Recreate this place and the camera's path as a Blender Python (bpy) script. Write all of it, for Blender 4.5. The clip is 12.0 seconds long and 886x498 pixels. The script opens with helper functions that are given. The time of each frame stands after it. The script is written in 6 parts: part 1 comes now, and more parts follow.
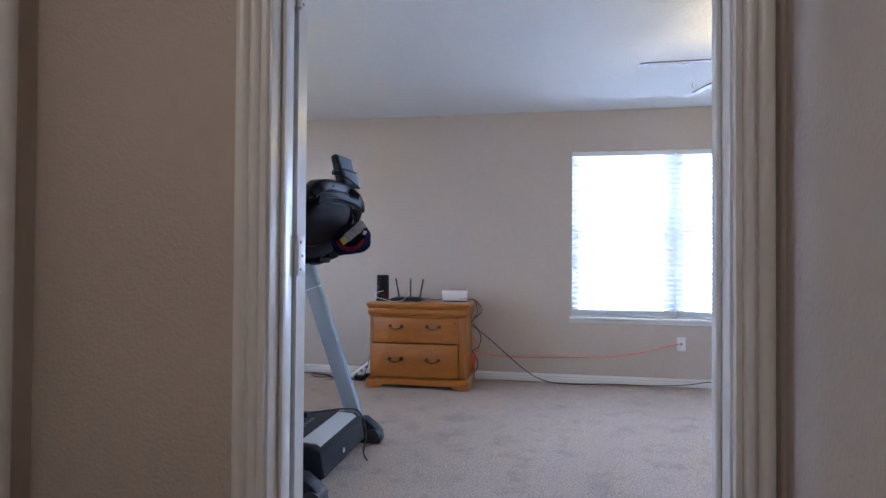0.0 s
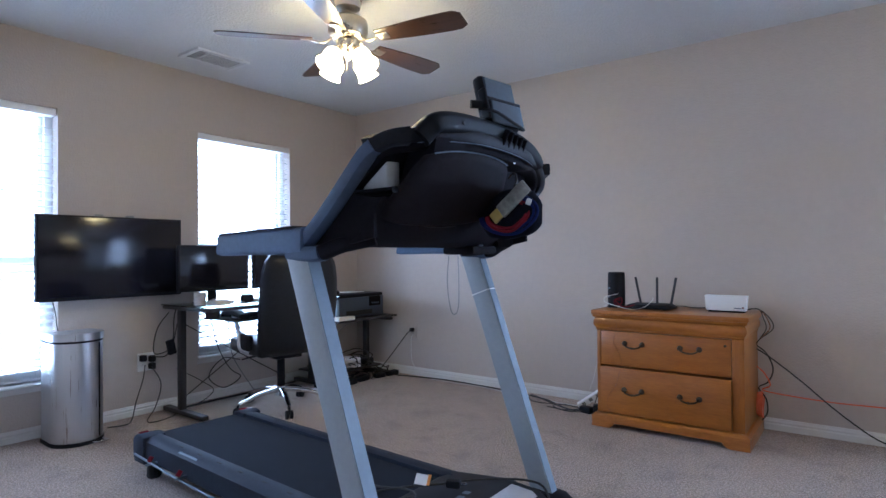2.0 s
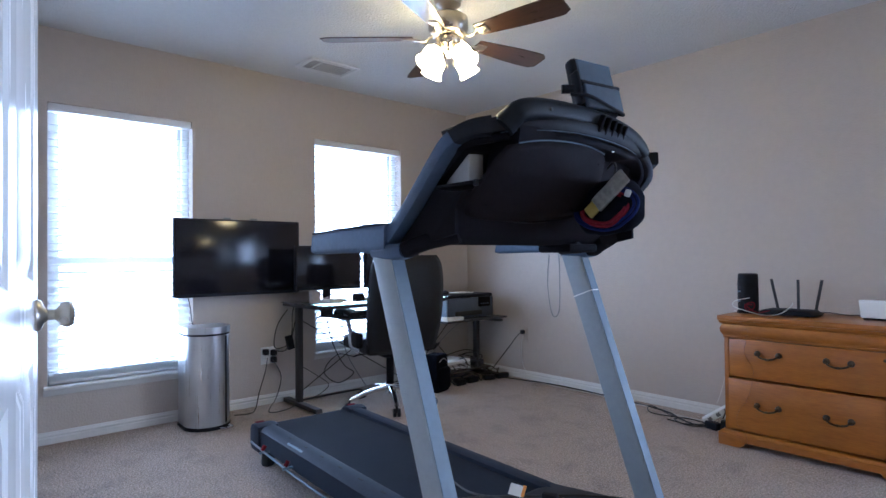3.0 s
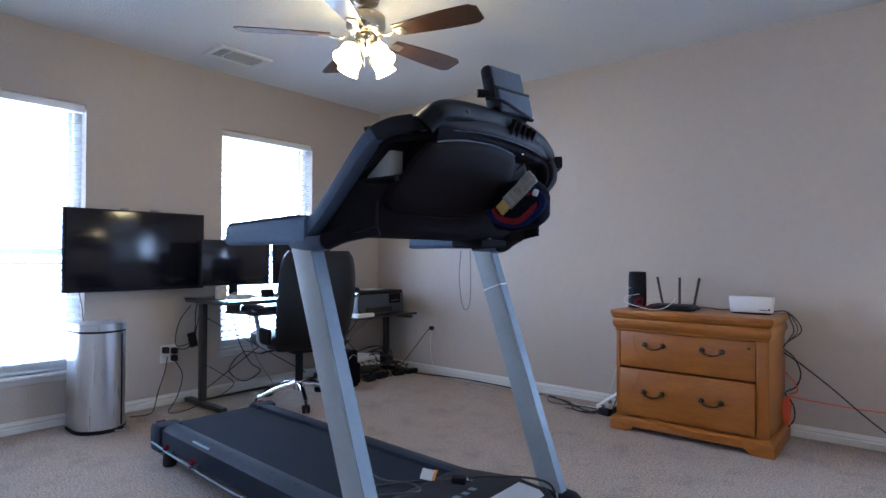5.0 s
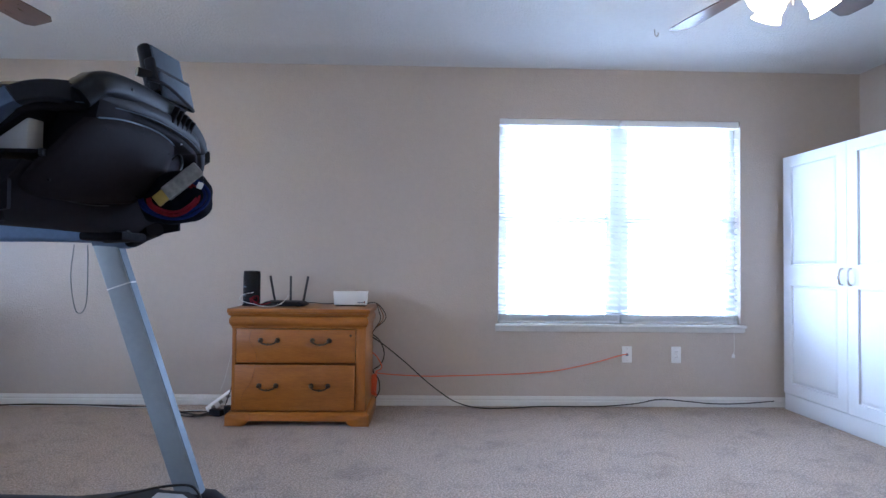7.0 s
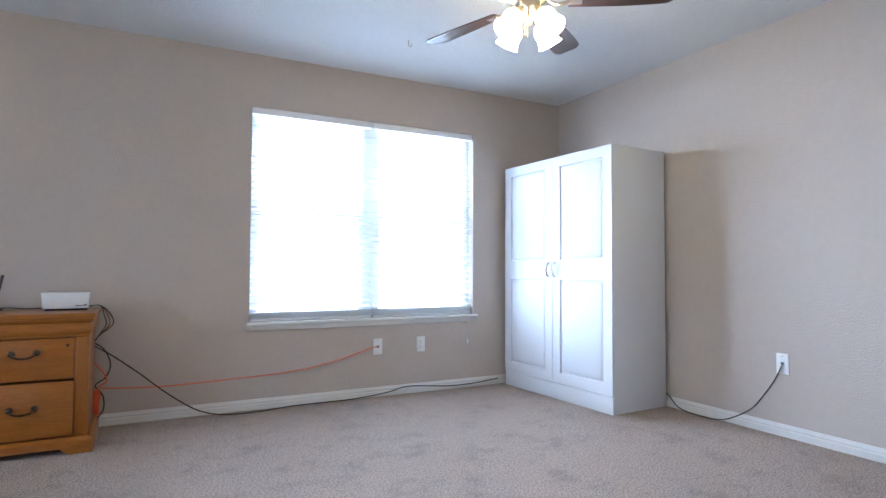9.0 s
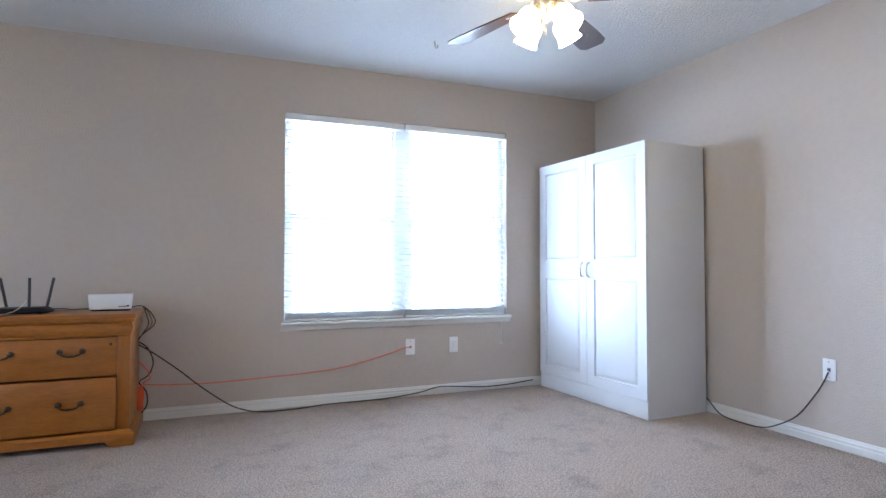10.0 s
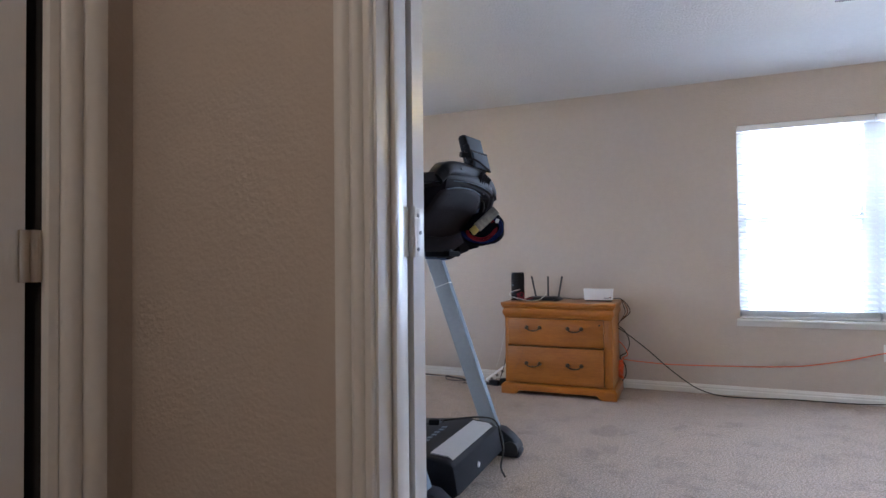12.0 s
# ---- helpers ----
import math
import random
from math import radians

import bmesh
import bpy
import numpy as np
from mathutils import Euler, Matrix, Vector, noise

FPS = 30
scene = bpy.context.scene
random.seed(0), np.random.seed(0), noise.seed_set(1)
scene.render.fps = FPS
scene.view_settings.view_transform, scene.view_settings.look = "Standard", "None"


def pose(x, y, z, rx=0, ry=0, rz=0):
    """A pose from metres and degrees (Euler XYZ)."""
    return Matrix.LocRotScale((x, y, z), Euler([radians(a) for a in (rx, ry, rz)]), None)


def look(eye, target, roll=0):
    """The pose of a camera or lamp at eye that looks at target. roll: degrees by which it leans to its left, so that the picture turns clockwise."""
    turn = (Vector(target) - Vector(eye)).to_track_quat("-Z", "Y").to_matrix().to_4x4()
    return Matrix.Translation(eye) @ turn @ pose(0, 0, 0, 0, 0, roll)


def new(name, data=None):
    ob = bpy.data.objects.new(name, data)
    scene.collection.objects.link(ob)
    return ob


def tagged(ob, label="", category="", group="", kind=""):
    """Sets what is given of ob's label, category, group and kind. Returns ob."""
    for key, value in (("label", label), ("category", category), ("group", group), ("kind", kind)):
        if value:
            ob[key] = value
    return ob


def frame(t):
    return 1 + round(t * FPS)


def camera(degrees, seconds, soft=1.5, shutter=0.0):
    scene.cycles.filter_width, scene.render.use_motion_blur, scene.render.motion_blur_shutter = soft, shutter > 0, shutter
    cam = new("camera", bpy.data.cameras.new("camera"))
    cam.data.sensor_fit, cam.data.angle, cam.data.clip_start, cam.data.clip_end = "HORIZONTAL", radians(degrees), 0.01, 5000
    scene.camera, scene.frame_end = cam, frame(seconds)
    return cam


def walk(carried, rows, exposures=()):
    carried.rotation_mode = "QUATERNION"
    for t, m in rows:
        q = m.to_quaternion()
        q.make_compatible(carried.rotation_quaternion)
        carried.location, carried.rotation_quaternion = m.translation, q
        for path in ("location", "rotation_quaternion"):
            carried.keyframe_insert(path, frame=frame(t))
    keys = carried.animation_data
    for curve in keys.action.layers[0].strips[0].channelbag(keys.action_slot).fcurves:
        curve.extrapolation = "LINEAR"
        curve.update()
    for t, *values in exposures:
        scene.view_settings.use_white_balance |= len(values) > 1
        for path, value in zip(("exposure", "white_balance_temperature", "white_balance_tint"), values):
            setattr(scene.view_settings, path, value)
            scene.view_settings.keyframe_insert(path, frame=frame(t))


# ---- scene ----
cam = camera(75.6, 12.0)
PATH = [
    (0, (0.433, 0.293, 1.11), (0.097, 2.265, 1.14), 0.4),
    (0.5, (0.414, 0.757, 1.122), (0.053, 2.723, 1.148), 0.3),
    (1, (0.382, 1.121, 1.105), (-0.165, 3.045, 1.129), 0.1),
    (1.5, (0.357, 1.391, 1.094), (-0.494, 3.201, 1.113), -0.1),
    (2, (0.371, 1.58, 1.075), (-0.824, 3.183, 1.095), -0.5),
    (2.5, (0.382, 1.692, 1.071), (-1.015, 3.122, 1.095), -0.6),
    (2.7, (0.385, 1.715, 1.068), (-1.075, 3.082, 1.092), -0.7),
    (4.3, (0.403, 1.706, 1.046), (-1.153, 2.962, 1.082), -0.4),
    (4.5, (0.409, 1.695, 1.053), (-1.094, 3.015, 1.078), -0.2),
    (5, (0.416, 1.643, 1.041), (-0.859, 3.184, 1.069), 0.2),
    (5.5, (0.372, 1.595, 1.022), (-0.604, 3.34, 1.059), 0.2),
    (6, (0.335, 1.538, 1.002), (-0.334, 3.422, 1.045), 0.4),
    (6.5, (0.282, 1.482, 1.009), (-0.023, 3.458, 1.052), 0.7),
    (7, (0.215, 1.445, 1.013), (0.262, 3.444, 1.064), 0.6),
    (7.5, (0.13, 1.442, 0.982), (0.521, 3.402, 1.041), 0.5),
    (7.7, (0.089, 1.461, 0.982), (0.598, 3.394, 1.04), 0.6),
    (9.3, (0.06, 1.492, 0.963), (1.008, 3.252, 1.029), 0.2),
    (9.5, (0.098, 1.476, 0.974), (1.031, 3.244, 1.033), 0.2),
    (10, (0.213, 1.427, 0.986), (0.976, 3.275, 1.045), -0.0),
    (10.5, (0.284, 1.26, 0.998), (0.666, 3.223, 1.059), -0.2),
    (11, (0.312, 1.027, 1.047), (0.301, 3.027, 1.091), -0.4),
    (11.5, (0.321, 0.798, 1.043), (-0.107, 2.751, 1.087), -0.6),
    (12, (0.329, 0.62, 1.052), (-0.45, 2.462, 1.095), -0.6),
]
walk(cam, [(t, look(eye, target, roll)) for t, eye, target, roll in PATH],
     [(0, 0.12, 5170, 18), (1.2, 0.12, 5000, 17), (7.2, 0.13, 5050, 17), (9.4, 0.18, 5330, 14), (10.8, 0.15, 5300, 16), (12, 0.12, 5550, 18)])

# ---- world and large lights ----
world = bpy.data.worlds.new("world")
scene.world = world
world.use_nodes = True
_sky = world.node_tree.nodes.new("ShaderNodeTexSky")
_sky.sky_type, _sky.sun_disc = "NISHITA", False
_sky.sun_elevation, _sky.sun_rotation = radians(48), radians(200)
world.node_tree.links.new(_sky.outputs["Color"], world.node_tree.nodes["Background"].inputs["Color"])
world.node_tree.nodes["Background"].inputs["Strength"].default_value = 0.12


def area_lamp(name, eye, target, sx, sy, watts, color):
    """Daylight entering a window opening."""
    data = bpy.data.lights.new(name, "AREA")
    data.shape, data.size, data.size_y, data.energy, data.color = "RECTANGLE", sx, sy, watts, color
    ob = new(name, data)
    ob.matrix_world = look(eye, target)
    return ob


# ---- plan (metres) ----
WEST, EAST, NORTH, SOUTH, HALL = -3.64, 3.37, 5.55, 1.655, 1.535
TOP = 2.44
DAY = (0.72, 0.86, 1.0)
W1 = (2.17, 2.985, 0.335, 2.0)
W2 = (3.905, 4.75, 0.335, 2.01)
W3 = (0.712, 2.478, 0.590, 2.075)
area_lamp("daylight_north", ((W3[0] + W3[1]) / 2, NORTH + 0.30, (W3[2] + W3[3]) / 2), ((W3[0] + W3[1]) / 2, 0, (W3[2] + W3[3]) / 2), 1.95, 1.7, 170, DAY)
area_lamp("daylight_west_a", (WEST - 0.30, (W1[0] + W1[1]) / 2, 1.17), (0, (W1[0] + W1[1]) / 2, 1.17), 1.0, 1.85, 73, DAY)
area_lamp("daylight_west_b", (WEST - 0.30, (W2[0] + W2[1]) / 2, 1.17), (0, (W2[0] + W2[1]) / 2, 1.17), 1.0, 1.85, 73, DAY)


# ---- materials ----
def material(name, color, rough=0.5, metal=0.0, vary=0.12, scale=3.0, fine=60.0, bump=0.0, bump_scale=200.0, depth=0.002,
             stretch=(1, 1, 1), color2=None, coat=0.0, spec=0.5, sheen=0.0, rough_vary=0.08):
    m = bpy.data.materials.new(name)
    m.use_nodes = True
    nt = m.node_tree
    bsdf = nt.nodes["Principled BSDF"]
    co = nt.nodes.new("ShaderNodeTexCoord")
    mp = nt.nodes.new("ShaderNodeMapping")
    mp.inputs["Scale"].default_value = stretch
    nt.links.new(co.outputs["Object"], mp.inputs["Vector"])
    n1 = nt.nodes.new("ShaderNodeTexNoise")
    n1.inputs["Scale"].default_value, n1.inputs["Detail"].default_value = scale, 4
    n2 = nt.nodes.new("ShaderNodeTexNoise")
    n2.inputs["Scale"].default_value, n2.inputs["Detail"].default_value = fine, 3
    nt.links.new(mp.outputs["Vector"], n1.inputs["Vector"])
    nt.links.new(mp.outputs["Vector"], n2.inputs["Vector"])
    add = nt.nodes.new("ShaderNodeMath")
    add.operation = "ADD"
    nt.links.new(n1.outputs["Fac"], add.inputs[0])
    nt.links.new(n2.outputs["Fac"], add.inputs[1])
    ramp = nt.nodes.new("ShaderNodeMapRange")
    ramp.inputs["From Min"].default_value, ramp.inputs["From Max"].default_value = 0.7, 1.3
    nt.links.new(add.outputs["Value"], ramp.inputs["Value"])
    mix = nt.nodes.new("ShaderNodeMix")
    mix.data_type = "RGBA"
    dark = color2 or tuple(c * (1 - vary) for c in color)
    lite = color if color2 else tuple(min(1, c * (1 + vary)) for c in color)
    mix.inputs["A"].default_value, mix.inputs["B"].default_value = (*dark, 1), (*lite, 1)
    nt.links.new(ramp.outputs["Result"], mix.inputs["Factor"])
    nt.links.new(mix.outputs["Result"], bsdf.inputs["Base Color"])
    rr = nt.nodes.new("ShaderNodeMapRange")
    rr.inputs["To Min"].default_value, rr.inputs["To Max"].default_value = max(0, rough - rough_vary), min(1, rough + rough_vary)
    nt.links.new(n1.outputs["Fac"], rr.inputs["Value"])
    nt.links.new(rr.outputs["Result"], bsdf.inputs["Roughness"])
    bsdf.inputs["Metallic"].default_value = metal
    bsdf.inputs["Coat Weight"].default_value = coat
    bsdf.inputs["Coat Roughness"].default_value = 0.15
    bsdf.inputs["Specular IOR Level"].default_value = spec
    bsdf.inputs["Sheen Weight"].default_value = sheen
    if bump:
        n3 = nt.nodes.new("ShaderNodeTexNoise")
        n3.inputs["Scale"].default_value, n3.inputs["Detail"].default_value = bump_scale, 3
        nt.links.new(mp.outputs["Vector"], n3.inputs["Vector"])
        b = nt.nodes.new("ShaderNodeBump")
        b.inputs["Strength"].default_value, b.inputs["Distance"].default_value = bump, depth
        nt.links.new(n3.outputs["Fac"], b.inputs["Height"])
        nt.links.new(b.outputs["Normal"], bsdf.inputs["Normal"])
    return m


def glowing(name, color, strength):
    m = bpy.data.materials.new(name)
    m.use_nodes = True
    b = m.node_tree.nodes["Principled BSDF"]
    b.inputs["Base Color"].default_value = (0.9, 0.88, 0.84, 1)
    b.inputs["Emission Color"].default_value, b.inputs["Emission Strength"].default_value = (*color, 1), strength
    return m


def clear_glass(name, tint=(1, 1, 1), rough=0.0):
    m = bpy.data.materials.new(name)
    m.use_nodes = True
    b = m.node_tree.nodes["Principled BSDF"]
    b.inputs["Base Color"].default_value = (*tint, 1)
    b.inputs["Transmission Weight"].default_value, b.inputs["Roughness"].default_value, b.inputs["IOR"].default_value = 1, rough, 1.45
    return m


M_WALL = material("wall_paint", (0.50, 0.435, 0.375), 0.62, vary=0.03, scale=1.2, fine=25, bump=0.9, bump_scale=95, depth=0.0030)
M_CEIL = material("ceiling_texture", (0.70, 0.70, 0.69), 0.85, vary=0.03, scale=2, fine=40, bump=1.0, bump_scale=66, depth=0.007)
M_TRIM = material("white_trim_paint", (0.70, 0.685, 0.65), 0.34, coat=0.10, vary=0.03, scale=3, fine=40, bump=0.1, bump_scale=60, depth=0.0006)
M_DOOR = material("white_door_paint", (0.78, 0.78, 0.77), 0.25, vary=0.02, scale=2, fine=60, bump=0.25, bump_scale=55, depth=0.0008, stretch=(6, 6, 0.6))
M_VINYL = material("white_vinyl", (0.80, 0.80, 0.79), 0.4, vary=0.02)
M_MELAMINE = material("white_melamine", (0.72, 0.73, 0.75), 0.60, spec=0.3, vary=0.015, bump=0.05, bump_scale=300, depth=0.0004)
M_OAK = material("golden_oak", (0.395, 0.136, 0.011), 0.38, vary=0.25, scale=3.5, fine=22, stretch=(1.2, 9, 9), color2=(0.275, 0.090, 0.007), coat=0.35, bump=0.15, bump_scale=60, depth=0.0006)
M_OAK_V = material("golden_oak_upright", (0.380, 0.129, 0.010), 0.38, vary=0.25, scale=3.5, fine=22, stretch=(9, 9, 1.2), color2=(0.285, 0.096, 0.008), coat=0.35, bump=0.15, bump_scale=60, depth=0.0006)
M_WALNUT = material("dark_walnut_veneer", (0.06, 0.028, 0.018), 0.30, vary=0.3, scale=4, fine=30, stretch=(2, 14, 14), coat=0.5)
M_BLACK = material("black_plastic", (0.013, 0.014, 0.019), 0.55, spec=0.14, vary=0.15, bump=0.12, bump_scale=900, depth=0.0003)
M_BLACK_MATT = material("matt_black_plastic", (0.0095, 0.0085, 0.0115), 0.75, spec=0.06, vary=0.15, bump=0.15, bump_scale=700, depth=0.0004)
M_ARM = material("dark_slate_plastic", (0.066, 0.095, 0.155), 0.5, spec=0.3, vary=0.1, bump=0.1, bump_scale=900, depth=0.0003)
M_TABLET = material("grey_slate_plastic", (0.075, 0.098, 0.130), 0.5, spec=0.3, vary=0.1, bump=0.1, bump_scale=900, depth=0.0003)
M_SLATE = material("slate_blue_plastic", (0.098, 0.146, 0.240), 0.5, spec=0.3, vary=0.1, bump=0.1, bump_scale=900, depth=0.0003)
M_COVER = material("satin_black_plastic", (0.0105, 0.0085, 0.0105), 0.65, spec=0.05, vary=0.15, bump=0.15, bump_scale=700, depth=0.0003)
M_SHELL = material("slate_black_plastic", (0.010, 0.012, 0.016), 0.45, spec=0.12, vary=0.12, bump=0.1, bump_scale=800, depth=0.0003)
M_DECK = material("deck_plastic", (0.021, 0.027, 0.043), 0.6, vary=0.12, spec=0.12, bump=0.1, bump_scale=700, depth=0.0004)
M_GREY_PL = material("blue_grey_plastic", (0.115, 0.155, 0.20), 0.5, vary=0.06)
M_SILVER = material("silver_painted_steel", (0.31, 0.335, 0.35), 0.5, metal=0.3, vary=0.05, scale=5)
M_SILVER_PL = material("silver_plastic", (0.55, 0.57, 0.60), 0.3, metal=0.6, vary=0.04)
M_STEEL = material("brushed_stainless_steel", (0.62, 0.62, 0.63), 0.30, metal=1.0, vary=0.04, scale=6, fine=160, stretch=(18, 18, 0.6))
M_NICKEL = material("brushed_nickel", (0.52, 0.47, 0.40), 0.28, metal=1.0, vary=0.05)
M_CHROME = material("chrome", (0.75, 0.75, 0.77), 0.12, metal=1.0, vary=0.03)
M_BRONZE = material("antique_bronze", (0.085, 0.065, 0.045), 0.42, metal=0.85, vary=0.3, scale=60)
M_BLACK_STEEL = material("black_powder_coat", (0.022, 0.018, 0.018), 0.5, vary=0.15, bump=0.2, bump_scale=500, depth=0.0004)
M_LEATHER = material("black_leather", (0.011, 0.011, 0.013), 0.45, spec=0.25, vary=0.2, scale=4, bump=0.35, bump_scale=260, depth=0.001)
M_ANT = material("grey_black_plastic", (0.045, 0.045, 0.052), 0.5, vary=0.1)
M_BOX = material("dull_white_card", (0.46, 0.45, 0.43), 0.6, vary=0.06, scale=6)
M_RUBBER = material("black_rubber", (0.02, 0.02, 0.022), 0.75, vary=0.15)
M_BELT = material("belt_rubber", (0.020, 0.024, 0.035), 0.85, spec=0.06, vary=0.15, scale=6, fine=300, bump=0.35, bump_scale=800, depth=0.0006)
M_SCREEN = material("black_screen", (0.009, 0.009, 0.016), 0.15, vary=0.1, rough_vary=0.02)
M_PRINTER = material("dark_blue_grey_plastic", (0.045, 0.058, 0.082), 0.45, vary=0.1)
M_PALE = material("pale_blue_grey_plastic", (0.25, 0.31, 0.39), 0.5, vary=0.06)
M_PAPER = material("white_paper", (0.78, 0.77, 0.74), 0.8, vary=0.04)
M_WHITE_PL = material("white_plastic", (0.80, 0.80, 0.79), 0.35, vary=0.02)
M_CORD_BLACK = material("black_cable", (0.02, 0.02, 0.02), 0.5, vary=0.1)
M_CORD_ORANGE = material("orange_cable", (0.75, 0.13, 0.045), 0.5, vary=0.1)
M_CORD_RED = material("red_cable", (0.16, 0.012, 0.020), 0.8, spec=0.1, vary=0.1)
M_CORD_BLUE = material("blue_cable", (0.008, 0.015, 0.080), 0.8, spec=0.1, vary=0.1)
M_CORD_WHITE = material("white_cable", (0.70, 0.69, 0.66), 0.5, vary=0.05)
M_CORD_GREY = material("grey_cable", (0.22, 0.22, 0.22), 0.5, vary=0.1)
M_CORD_BROWN = material("brown_cable", (0.20, 0.075, 0.022), 0.5, vary=0.1)
M_YELLOW = material("yellow_label", (0.36, 0.26, 0.05), 0.5, vary=0.1)
M_ORANGE_TAG = material("orange_tag", (0.80, 0.30, 0.04), 0.5, vary=0.1)
M_FOIL = material("crumpled_wrapper", (0.20, 0.19, 0.17), 0.4, metal=0.1, vary=0.3, scale=40, bump=0.8, bump_scale=90, depth=0.003)
M_BAG = material("navy_nylon", (0.006, 0.007, 0.012), 0.9, spec=0.05, vary=0.2, scale=8, bump=0.4, bump_scale=300, depth=0.001)
M_CARDBOARD = material("printed_cover", (0.45, 0.42, 0.40), 0.6, vary=0.2, scale=20)
# Near-black colour that paints the shade inside narrow gaps.
M_GAP_SHADE = material("painted_gap_shade", (0.015, 0.013, 0.012), 0.9, vary=0.1)
M_VENT = material("white_enamel_grille", (0.72, 0.72, 0.71), 0.4, vary=0.03)
M_SHADE = glowing("lit_frosted_glass", (1.0, 0.74, 0.30), 29.0)
# Glow of the added hall lamp, which stays out of view.
M_HALL_FILL = glowing("hall_fill_glow", (1.0, 0.80, 0.56), 32.0)
M_SLAT = material("translucent_white_slat", (0.82, 0.82, 0.81), 0.45, vary=0.02)
_nt = M_SLAT.node_tree
_mix, _tr = _nt.nodes.new("ShaderNodeMixShader"), _nt.nodes.new("ShaderNodeBsdfTranslucent")
_tr.inputs["Color"].default_value = (0.85, 0.86, 0.86, 1)
_mix.inputs["Fac"].default_value = 0.35
_nt.links.new(_nt.nodes["Principled BSDF"].outputs["BSDF"], _mix.inputs[1])
_nt.links.new(_tr.outputs["BSDF"], _mix.inputs[2])
_nt.links.new(_mix.outputs["Shader"], _nt.nodes["Material Output"].inputs["Surface"])
M_GLASS = clear_glass("window_glass")
M_DESK_GLASS = clear_glass("green_desk_glass", (0.62, 0.80, 0.72), 0.02)


def carpet_material():
    m = material("beige_cut_pile_carpet", (0.70, 0.550, 0.445), 0.95, vary=0.2, scale=105, fine=235, color2=(0.225, 0.178, 0.138), bump=0.9, bump_scale=200, depth=0.014, spec=0.1, sheen=0.2)
    nt = m.node_tree
    first = [n for n in nt.nodes if n.type == "MAP_RANGE"][0]
    first.inputs["From Min"].default_value, first.inputs["From Max"].default_value = 0.83, 1.17
    big = nt.nodes.new("ShaderNodeTexNoise")
    big.inputs["Scale"].default_value, big.inputs["Detail"].default_value, big.inputs["Roughness"].default_value = 4.6, 9, 0.74
    co = [n for n in nt.nodes if n.type == "TEX_COORD"][0]
    nt.links.new(co.outputs["Object"], big.inputs["Vector"])
    rng = nt.nodes.new("ShaderNodeMapRange")
    rng.inputs["From Min"].default_value, rng.inputs["From Max"].default_value = 0.37, 0.49
    rng.inputs["To Min"].default_value, rng.inputs["To Max"].default_value = 0.70, 0.92
    nt.links.new(big.outputs["Fac"], rng.inputs["Value"])
    bsdf = nt.nodes["Principled BSDF"]
    src = bsdf.inputs["Base Color"].links[0].from_socket
    mul = nt.nodes.new("ShaderNodeVectorMath")
    mul.operation = "SCALE"
    nt.links.new(src, mul.inputs[0])
    nt.links.new(rng.outputs["Result"], mul.inputs["Scale"])
    nt.links.new(mul.outputs["Vector"], bsdf.inputs["Base Color"])
    return m


M_CARPET = carpet_material()


# ---- mesh helpers ----
def box(bm, c, s, bev=0.0, seg=2, rot=None):
    """A box of size s centred at c, with rounded edges."""
    r = bmesh.ops.create_cube(bm, size=1.0)
    vs = r["verts"]
    bmesh.ops.scale(bm, vec=s, verts=vs)
    if bev:
        es = list({e for v in vs for e in v.link_edges})
        g = bmesh.ops.bevel(bm, geom=es, offset=min(bev, min(s) * 0.49), segments=seg, profile=0.5, affect="EDGES")
        vs = list({v for f in g["faces"] for v in f.verts} | {v for v in vs if v.is_valid})
    m = Matrix.Translation(c)
    if rot is not None:
        m = m @ Euler([radians(a) for a in rot]).to_matrix().to_4x4()
    bmesh.ops.transform(bm, matrix=m, verts=vs)
    return bm


def span(bm, a, b, bev=0.0, seg=2):
    """A box between two corners."""
    return box(bm, [(p + q) / 2 for p, q in zip(a, b)], [abs(q - p) for p, q in zip(a, b)], bev, seg)


def rod(bm, p, q, r, r2=None, n=16):
    p, q = Vector(p), Vector(q)
    d = q - p
    m = Matrix.Translation((p + q) / 2) @ d.to_track_quat("Z", "Y").to_matrix().to_4x4()
    bmesh.ops.create_cone(bm, cap_ends=True, segments=n, radius1=r, radius2=r if r2 is None else r2, depth=d.length, matrix=m)
    return bm


def smooth_line(pts, k=6):
    """A Catmull-Rom line through the points."""
    p = [Vector(a) for a in pts]
    p = [2 * p[0] - p[1]] + p + [2 * p[-1] - p[-2]]
    out = []
    for i in range(1, len(p) - 2):
        for j in range(k):
            t = j / k
            out.append(0.5 * (2 * p[i] + (p[i + 1] - p[i - 1]) * t + (2 * p[i - 1] - 5 * p[i] + 4 * p[i + 1] - p[i + 2]) * t * t + (3 * p[i] - p[i - 1] - 3 * p[i + 1] + p[i + 2]) * t ** 3))
    return out + [p[-2]]


def sweep(bm, line, ring, up=(0, 0, 1), caps=True):
    """Sweeps a closed ring of (side, up) offsets along a line; ring may be a function of the position 0..1."""
    line = [Vector(p) for p in line]
    rows = []
    u = Vector(up)
    for i, p in enumerate(line):
        d = (line[min(i + 1, len(line) - 1)] - line[max(i - 1, 0)]).normalized()
        s = d.cross(u)
        s = s.normalized() if s.length > 1e-4 else d.orthogonal().normalized()
        w = s.cross(d).normalized()
        shape = ring(i / (len(line) - 1)) if callable(ring) else ring
        rows.append([bm.verts.new(p + s * a + w * b) for a, b in shape])
    n = len(rows[0])
    for a, b in zip(rows, rows[1:]):
        for i in range(n):
            bm.faces.new((a[i], a[(i + 1) % n], b[(i + 1) % n], b[i]))
    if caps:
        bm.faces.new(rows[0][::-1])
        bm.faces.new(rows[-1])
    return bm


